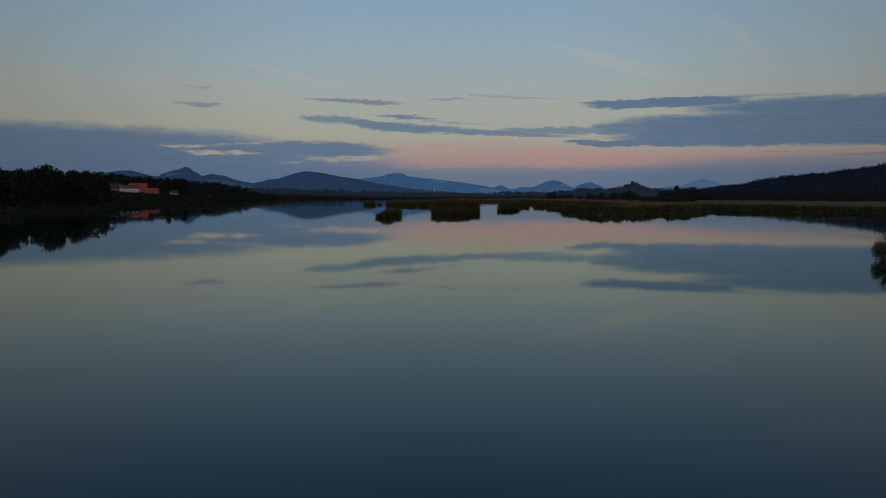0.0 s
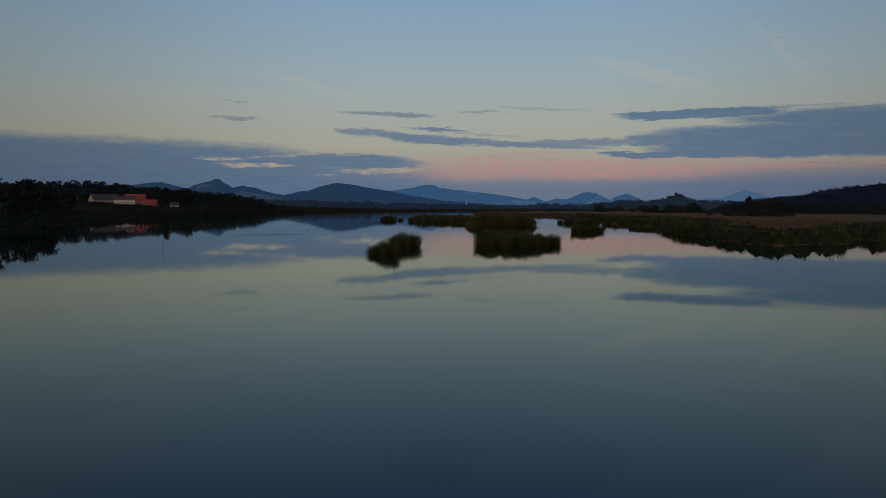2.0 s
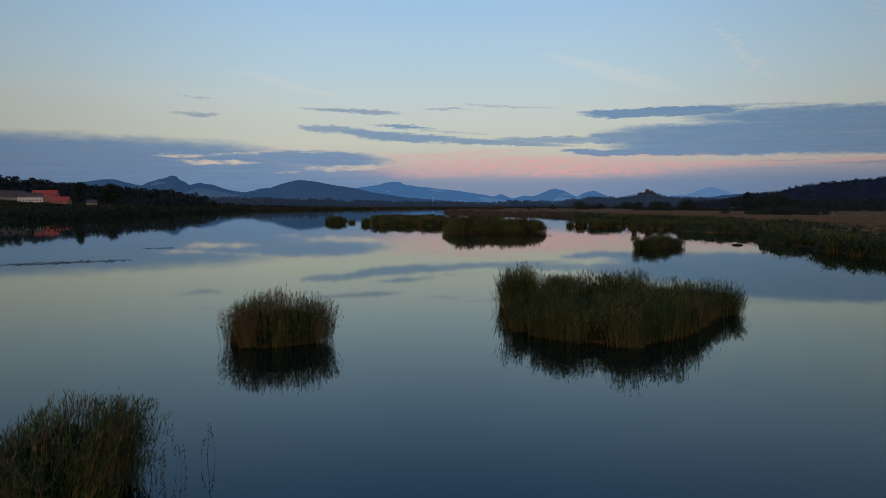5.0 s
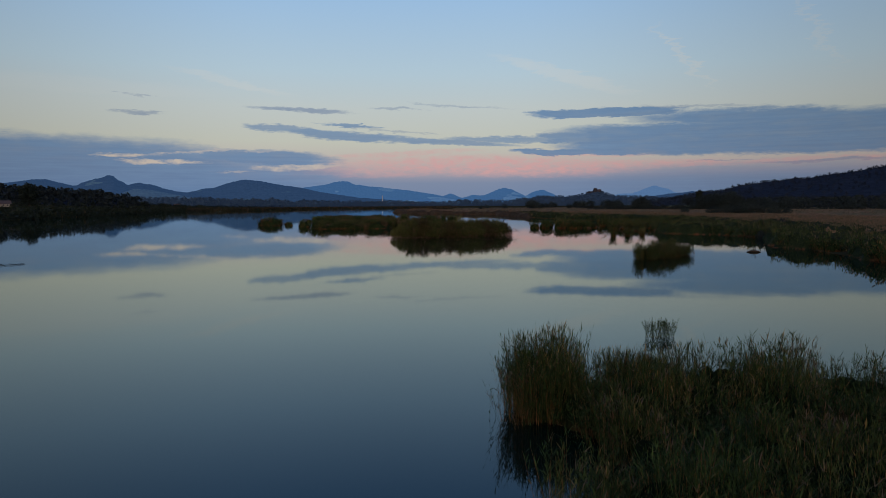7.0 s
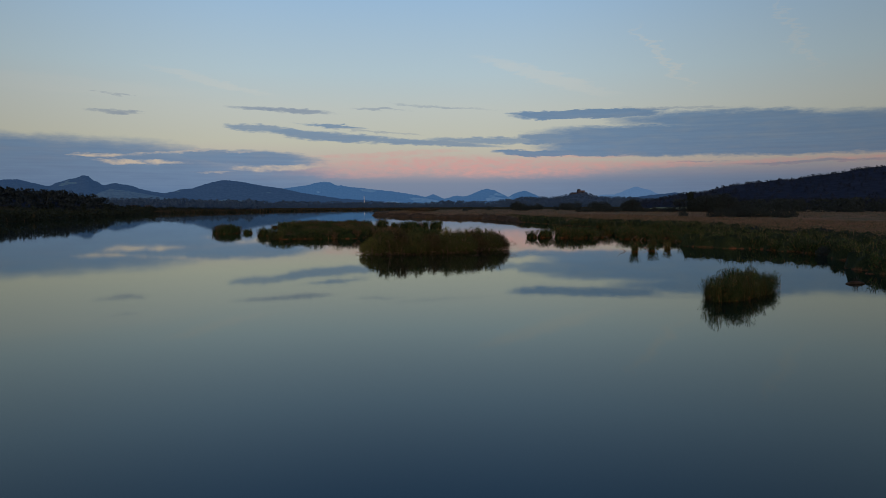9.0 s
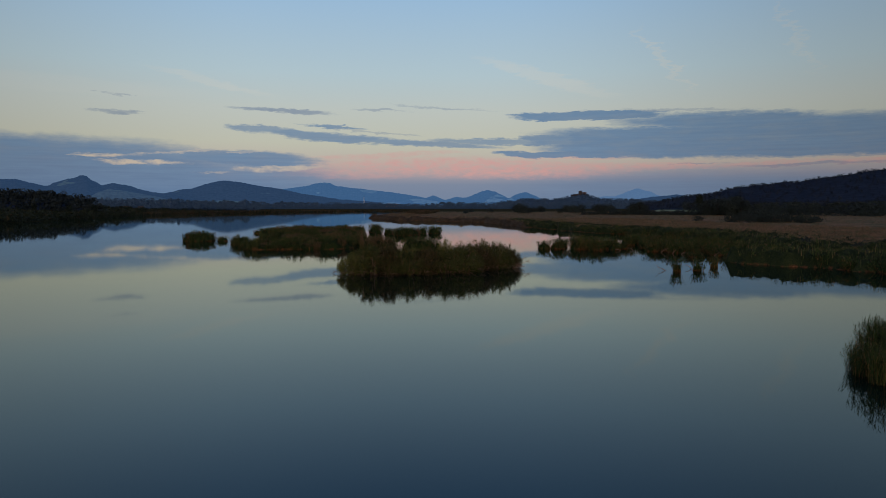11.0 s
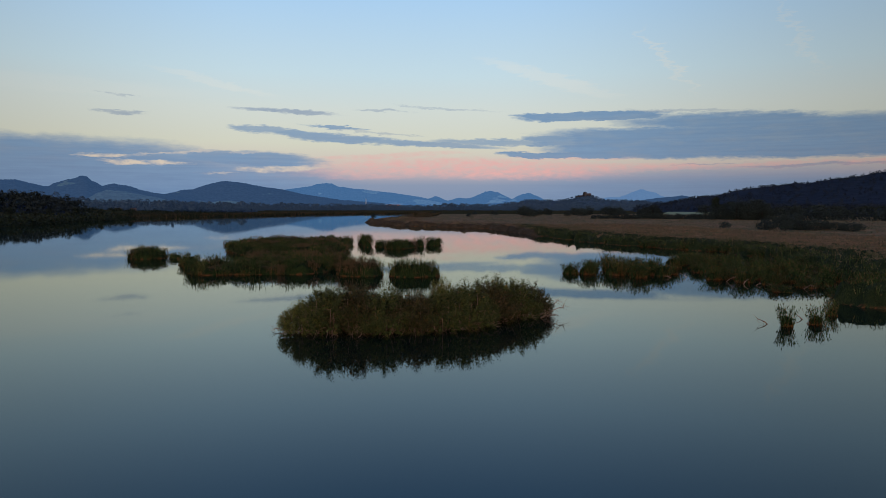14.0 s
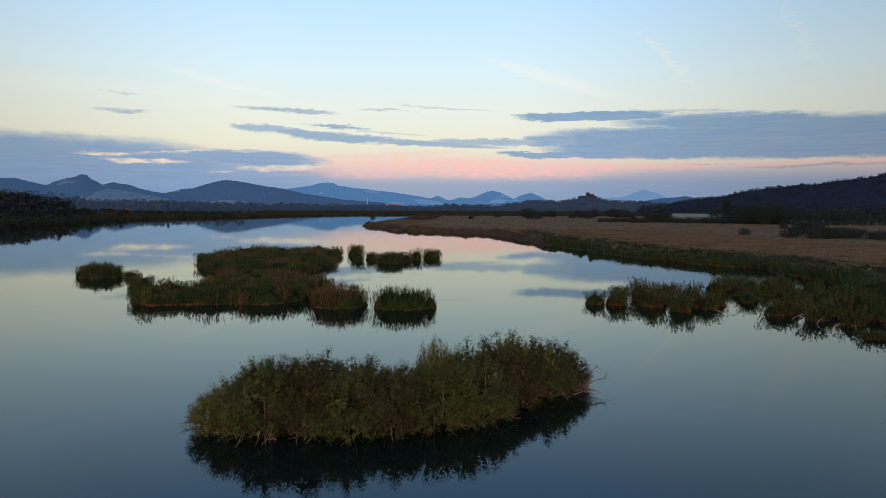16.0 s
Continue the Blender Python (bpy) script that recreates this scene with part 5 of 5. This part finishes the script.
def willow(seed, wide, tall, leaves):
    """A willow bush: many stems from the base, dense small leaves, bare twigs low down."""
    r = np.random.default_rng(seed)
    stems, tips = [], []
    for n in range(26):
        a, out_ = r.uniform(0, 2 * np.pi), wide * 0.5 * math.sqrt(r.uniform(0.02, 1))
        top = tall * (1 - 0.55 * (out_ / (wide * 0.5)) ** 2) * r.uniform(0.75, 1.02)
        root = np.array([math.cos(a) * out_ * 0.35, math.sin(a) * out_ * 0.35, -0.2])
        tip = np.array([math.cos(a) * out_, math.sin(a) * out_, top])
        mid = (root + tip) / 2 + (math.cos(a) * wide * 0.06, math.sin(a) * wide * 0.06, -0.1)
        stems.append(tube([root, mid, tip], [0.05, 0.03, 0.008], 4) + (0,))
        for k in range(3):
            u = r.uniform(0.45, 1.0)
            base = root * (1 - u) + tip * u
            tw = base + r.normal(0, 0.32, 3) * (1, 1, 0.8)
            stems.append(tube([base, tw], [0.014, 0.005], 3) + (0,))
            tips.append(tw)
        tips += [tip, tip * 0.92, (tip + mid) / 2]
    for n in range(16):
        a = r.uniform(0, 2 * np.pi)
        s = np.array([math.cos(a), math.sin(a), 0]) * wide * 0.4
        e = s + np.array([math.cos(a + r.normal(0, 0.4)), math.sin(a + r.normal(0, 0.4)), 0]) * wide * 0.16 + (0, 0, r.uniform(-0.1, 0.5))
        stems.append(tube([s + (0, 0, r.uniform(0.2, 0.7)), (s + e) / 2 + (0, 0, 0.1), e], [0.022, 0.015, 0.006], 3) + (0,))
    tips = np.array(tips)
    tips[:, 2] = np.maximum(tips[:, 2], 0.35)
    for n in range(26):
        a, z = r.uniform(0, 2 * np.pi), r.uniform(0.05, 0.75)
        s = np.array([math.cos(a), math.sin(a), 0]) * wide * r.uniform(0.28, 0.42) + (0, 0, z)
        e = s + np.array([math.cos(a + r.normal(0, 0.7)), math.sin(a + r.normal(0, 0.7)), 0]) * wide * r.uniform(0.06, 0.16) + (0, 0, r.uniform(-0.35, 0.35))
        e[2] = max(e[2], 0.0)
        stems.append(tube([s, (s + e) / 2 + (0, 0, 0.06), e], [0.016, 0.012, 0.005], 3) + (0,))
    lumps = leaves // 30
    a, rad = r.uniform(0, 2 * np.pi, lumps), np.sqrt(r.uniform(0, 1, lumps)) * 0.5 * wide
    roof = tall * (1 - 0.68 * (rad / (0.5 * wide)) ** 2.6) * (1 + 0.10 * np.sin(a * 3 + seed) + 0.10 * np.sin(a * 5 + rad * 4))
    z = roof * np.where(r.uniform(size=lumps) < 0.66, r.uniform(0.84, 1.03, lumps), r.uniform(0.12, 0.95, lumps))
    shell = np.stack([np.cos(a) * rad, np.sin(a) * rad, z], -1)
    side = r.uniform(size=lumps) < 0.36
    up = r.uniform(0.03, 0.75, side.sum())
    shell[side, :2] *= ((0.43 + 0.07 * np.sin(up * 4.0)) * wide / np.maximum(rad[side], 0.2))[:, None]
    shell[side, 2] = up * tall * 0.8
    mixed = np.where((r.uniform(size=lumps) < 0.93)[:, None], shell, tips[r.integers(len(tips), size=lumps)])
    c = np.repeat(mixed, 30, 0) + r.normal(0, 0.10, (lumps * 30, 3)) * (1, 1, 1.35)
    c[:, 2] = np.maximum(c[:, 2], 0.04)
    v, q, _ = joined(stems)
    lv, lq = cards(c, r.uniform(0.026, 0.062, len(c)), -0.5, 0.42)
    # larger leaves deep inside close the crown
    deep = shell[r.integers(lumps, size=2600)] * (0.93, 0.93, 0.95) * r.uniform(0.74, 1.0, (2600, 1))
    dv, dq = cards(deep, r.uniform(0.10, 0.17, 2600), 0.0, 0.6)
    lv, lq, _ = joined([(lv, lq, 0), (dv, dq, 0)])
    return mesh("branches", v, q, [BRANCH]), [mesh("foliage", lv, lq, [mat]) for mat in (WILLOW, WILLOW_GREEN, WILLOW_YELLOW, WILLOW_BROWN)]


WILLOWS = [willow(s, 4.6, t, 13000) for s, t in ((51, 2.8), (52, 2.65), (53, 2.85), (54, 2.75))]
TINT = ("olive-green", "dark green", "yellowish green", "brownish")
n = 0
for x, y, size, tall, tint in ((-10.3, 31.0, 0.72, 0.86, 2), (-8.6, 31.1, 0.95, 1.2, 0), (-9.0, 34.2, 0.9, 0.95, 1), (-6.7, 31.3, 0.9, 1.24, 3), (-6.6, 34.8, 0.95, 0.98, 1), (-4.6, 30.9, 0.95, 1.1, 0), (-4.4, 34.3, 0.9, 0.9, 0), (-2.4, 31.5, 0.9, 1.04, 3),
                               (-2.3, 34.6, 0.85, 0.8, 1), (-0.4, 32.0, 0.9, 1.06, 0), (-0.5, 35.4, 0.5, 1.2, 2), (1.4, 32.9, 0.92, 1.14, 0), (1.4, 36.2, 0.95, 1.06, 0), (3.3, 35.4, 0.9, 1.1, 3), (3.6, 38.0, 0.9, 1.12, 0), (5.4, 37.6, 0.95, 1.14, 0), (6.8, 38.4, 0.75, 0.95, 3)):
    ob = empty("willow_bush", x, y, 0, "dense " + TINT[tint] + " willow bush growing out of the lake", "bush", "willow bushes of the island", rng.uniform(0, 360))
    ob.scale = (size * 1.12, size * 1.12, tall * 0.91)
    part("branchwork", WILLOWS[n % 4][0], ob, "bare grey-brown branches")
    part("foliage", WILLOWS[n % 4][1][tint], ob)
    n += 1
ob = empty("willow_bush", 52.6, -181.5, 0, "dark willow bush standing in shallow water", "bush", "", 40)
ob.scale = (0.9, 0.9, 1.0)
part("branchwork", WILLOWS[1][0], ob)
part("foliage", WILLOWS[1][1][1], ob)


def bare_branch(name, x, y, z, reach, turn, seed, label, up=0.3, twigs=9):
    """A dead branch with forked twigs."""
    r = np.random.default_rng(seed)
    pts = [np.array([0, 0, -0.15]), np.array([reach * 0.4, 0.05, up * 0.5]), np.array([reach * 0.8, -0.05, up]), np.array([reach, 0.1, up * 0.9])]
    ob = empty(name, x, y, z, label, "branch", "dead branches in the water", turn)
    part("limb", mesh("limb", *tube(pts, [0.05, 0.035, 0.02, 0.008], 5), [BRANCH]), ob)
    for n in range(twigs):
        u = r.uniform(0.25, 0.98)
        k = min(int(u * 3), 2)
        b = pts[k] + (pts[k + 1] - pts[k]) * (u * 3 - k)
        e = b + r.normal(0, reach * 0.18, 3) * (1.2, 1, 0.9) + (reach * 0.1, 0, 0.05)
        part("twig", mesh("twig", *tube([b, (b + e) / 2 + r.normal(0, 0.03, 3), e], [0.014, 0.009, 0.004], 3), [BRANCH]), ob)
    return ob


for s, (x, y, reach, turn, up) in enumerate(((7.6, 37.4, 1.9, 5, 0.7), (7.8, 38.0, 1.7, 20, 1.1), (7.3, 36.8, 1.5, -25, 0.35), (8.0, 37.6, 1.3, -50, 0.2), (4.2, 35.0, 1.0, -60, 0.5), (-11.3, 31.3, 1.3, 185, 0.15), (-11.2, 32.0, 1.2, 165, 0.9),
                                             (-7.6, 29.6, 1.0, 250, 0.15), (24.5, 34.1, 0.9, 175, 0.3), (27.4, 34.2, 0.8, 20, 0.2), (28.2, 36.0, 0.7, 130, 0.3), (30.6, 67.0, 1.2, 200, 0.4), (33.4, 62.4, 1.4, 300, 0.6),
                                             (36.6, 57.6, 1.2, 230, 0.3), (38.8, 55.4, 1.5, 280, 0.5), (34.2, 59.6, 0.8, 10, 0.5), (28.4, 66.4, 1.2, 200, 0.2), (19.4, 75.6, 0.8, 180, 0.15), (35.0, 58.2, 0.8, 20, 0.2))):
    bare_branch("dead_branch", x, y, 0.05, reach, turn, 100 + s, "bare grey dead branch sticking out of the water", up)

# stake, drift log with twigs
stake = new("stake", mesh("stake", *tube([(0, 0, -1.0), (0.04, 0, 0.5), (-0.03, 0, 1.2), (0.1, 0, 1.7)], [0.05, 0.045, 0.04, 0.02], 6), [BRANCH]))
stake.matrix_world = pose(-39.8, -81.6, 0) @ Matrix.Diagonal((0.9, 0.9, 0.9, 1))
tagged(stake, "crooked dark stake standing in the lake", "stake")
log = empty("drift_log", 32.4, -3.6, 0.0, "dark drift log with upright twigs in the water", "log")
part("log", mesh("log", *tube([(-0.75, 0, 0.02), (-0.3, 0.03, 0.1), (0.3, 0, 0.11), (0.75, -0.05, 0.03)], [0.06, 0.13, 0.12, 0.05], 7), [DARK_BARK]), log)
for s in range(4):
    part("twig", mesh("twig", *tube([(0.1 * s - 0.1, 0, 0.05), (0.12 * s - 0.15, 0.03, 0.35), (0.16 * s - 0.22, 0, 0.5 + 0.08 * s)], [0.03, 0.02, 0.008], 4), [DARK_BARK]), log)


def lilies(name, x0, y0, x1, y1, n, spread, label):
    """A raft of floating leaves: small round pads lying on the water."""
    t = rng.uniform(0, 1, n)
    c = np.stack([x0 + (x1 - x0) * t + rng.normal(0, spread, n), y0 + (y1 - y0) * t + rng.normal(0, spread * 1.2, n), rng.uniform(0.012, 0.03, n)], -1)
    a = np.linspace(0, 2 * np.pi, 8, endpoint=False)
    rad = rng.uniform(0.09, 0.22, n)
    ring = c[:, None] + rad[:, None, None] * np.stack([np.cos(a), np.sin(a), 0 * a], -1)[None]
    k = np.arange(n)[:, None] * 8
    q = np.concatenate([k + np.array(o)[None, :] for o in ((0, 1, 2, 3), (0, 3, 4, 7), (4, 5, 6, 7))])
    return tagged(new(name, mesh(name, ring.reshape(-1, 3), q, [LILY])), label, "water plants", kind="stuff")


lilies("floating_leaves", -48.6, -42.4, -38.0, -35.2, 260, 0.75, "thin raft of dark floating leaves on the lake")
lilies("floating_leaves_patch", -45.5, -18, -42.5, -16.5, 60, 0.5, "small raft of dark floating leaves")

# ---------------------------------------------------------------- buildings


def box_bm(sx, sy, sz, z0=0.0, cx=0.0, cy=0.0, bevel=0.0):
    bm = bmesh.new()
    bmesh.ops.create_cube(bm, size=1, matrix=Matrix.Translation((cx, cy, z0 + sz / 2)) @ Matrix.Diagonal((sx, sy, sz, 1)))
    if bevel:
        bmesh.ops.bevel(bm, geom=bm.edges[:], offset=bevel, segments=1, affect="EDGES")
    return bm


def house(x, y, turn, long, deep, eaves, roof_h, wall, roof, label, windows=5, storeys=2, z=None):
    """A house with gabled walls, a tiled roof with overhang, window panes in frames and a chimney."""
    z = float(land_height(np.array([[x, y]]))[0]) - 0.3 if z is None else z
    h = empty("house", x, y, z, label, "house", "houses of the village", turn)
    h.scale = (0.8, 0.8, 0.76)
    bm = box_bm(long, deep, eaves + 0.3)
    top = [v for v in bm.verts if v.co.z > 1]
    for sx in (-1, 1):
        pair = [v for v in top if v.co.x * sx > 0]
        peak = bm.verts.new((sx * long / 2, 0, eaves + roof_h))
        bm.faces.new((pair[0], pair[1], peak))
    part("wall", (bm, wall), h)
    bm = bmesh.new()
    ov, th = 0.5, 0.18
    run = deep / 2 + ov
    drop = roof_h * ov / (deep / 2)
    prof = [(-run, eaves + 0.1 - drop), (0, eaves + roof_h + 0.12), (run, eaves + 0.1 - drop), (run, eaves + 0.1 - drop + th), (0, eaves + roof_h + 0.12 + th * 1.3), (-run, eaves + 0.1 - drop + th)]
    ends = [[bm.verts.new((sx * (long / 2 + 0.35), py, pz)) for py, pz in prof] for sx in (-1, 1)]
    for k in range(6):
        bm.faces.new((ends[0][k], ends[0][(k + 1) % 6], ends[1][(k + 1) % 6], ends[1][k]))
    for e in ends:
        bm.faces.new((e[0], e[1], e[4], e[5]))
        bm.faces.new((e[1], e[2], e[3], e[4]))
    bmesh.ops.recalc_face_normals(bm, faces=bm.faces[:])
    part("roof", (bm, roof), h)
    part("chimney", (box_bm(0.7, 0.7, 1.6, eaves + roof_h - 0.6, long * 0.22, deep * 0.1, 0.05), STONE), h)
    for st in range(storeys):
        for n in range(windows):
            wx_ = (n + 0.5) / windows * (long - 1.2) - (long - 1.2) / 2
            win = part("window", (box_bm(1.15, 0.1, 1.45, 1.0 + st * 2.8, wx_, -deep / 2 - 0.02, 0.02), WHITE_WALL), h)
            part("pane", (box_bm(0.9, 0.06, 1.2, 1.12 + st * 2.8, wx_, -deep / 2 - 0.06), GLASS), win)
    for sx in (-1, 1):
        for k in (-0.22, 0.22):
            win = part("window", (box_bm(0.1, 1.0, 1.3, 1.0 + (storeys - 1) * 2.8, sx * (long / 2 + 0.02), k * deep, 0.02), WHITE_WALL), h)
            part("pane", (box_bm(0.06, 0.8, 1.05, 1.12 + (storeys - 1) * 2.8, sx * (long / 2 + 0.06), k * deep), GLASS), win)
    return h


house(-300, 292, 40, 17, 9, 4.6, 3.2, WHITE_WALL, GREY_TILE, "long white farmhouse with a dark tiled roof", 7)
house(-302, 309, 16, 18, 10, 5.6, 4.8, PINK_WALL, RED_TILE, "farmhouse with a bright red tiled roof", 6)
house(-281, 295, 12, 12, 8, 2.8, 3.4, PINK_WALL, RED_TILE, "low salmon-coloured house with a red roof", 3, 1)
house(-322, 300, 60, 25, 12, 3.0, 5.2, CREAM_WALL, GREY_TILE, "long barn with cream walls and a dark roof", 5, 1)
house(-356, 308, 62, 9, 9, 4.6, 4.6, STONE, GREY_TILE, "tall gabled house among trees", 3)
house(-319, 462, 35, 12, 9, 3.6, 4.0, PINK_WALL, RED_TILE, "small red-roofed house behind bushes", 3, 1, 7.0)
house(-268, 306, 40, 7, 6, 2.8, 2.2, CREAM_WALL, GREY_TILE, "little cream-coloured shed beside trees", 2, 1)
house(-330, 655, 30, 7, 6, 3.0, 3.0, WHITE_WALL, GREY_TILE, "small white house on the far bank", 2, 1)
house(-318, 662, 30, 7, 6, 3.0, 3.0, WHITE_WALL, GREY_TILE, "small white house on the far bank", 2, 1)
house(-196, 53, 60, 9, 8, 5.5, 4.5, CREAM_WALL, GREY_TILE, "cream gabled house hidden in the grove", 2, 2, 4.5)

# castle ruin on its rocky hill
cz = EYE[2] + 1750 * math.tan(radians(0.76))
ruin = empty("castle_ruin", 1750 * math.sin(radians(12.35)), 1750 * math.cos(radians(12.35)), cz - 3, "ruined stone castle with a square tower on a rocky hill", "castle")
part("tower", (box_bm(8, 8, 13, 0, 0, 0, 0.4), RUIN_STONE), ruin)
for k in range(4):
    part("merlon", (box_bm(1.5, 1.5, 1.6, 13, -3.1 + 2.1 * k, -3.2, 0.1), RUIN_STONE), ruin)
for k in range(3):
    part("window", (box_bm(1.0, 0.3, 1.8, 3 + 3.4 * k, 0.8, -4.05), GLASS), ruin)
part("wall", (box_bm(13, 6, 7.5, 0, 10, 2, 0.4), RUIN_STONE), ruin)
part("wall", (box_bm(9, 5, 5, 0, 20, 3, 0.4), RUIN_STONE), ruin)
part("wall", (box_bm(12, 5, 5.5, 0, -9.5, 1, 0.4), RUIN_STONE), ruin)
part("wall", (box_bm(8, 4, 3, 0, -19, 2, 0.4), RUIN_STONE), ruin)
bm = box_bm(13.6, 6.6, 3.4, 7.5, 10, 2)
for v in bm.verts:
    if v.co.z > 9:
        v.co.y = 2
part("roof", (bm, GREY_TILE), ruin)

# pale works with a chimney at the foot of the mountain
works = empty("factory", 2900 * math.sin(radians(-6.6)), 2900 * math.cos(radians(-6.6)), 16.0, "pale factory with a tall white chimney, far away", "factory")
part("chimney", mesh("chimney", *tube([(0, 0, -16), (0, 0, 10), (0, 0, 26)], [1.7, 1.5, 1.2], 8), [WHITE_WALL]), works)
part("hall", (box_bm(60, 20, 14, -16, 120, 0, 0.5), PINK_WALL), works)
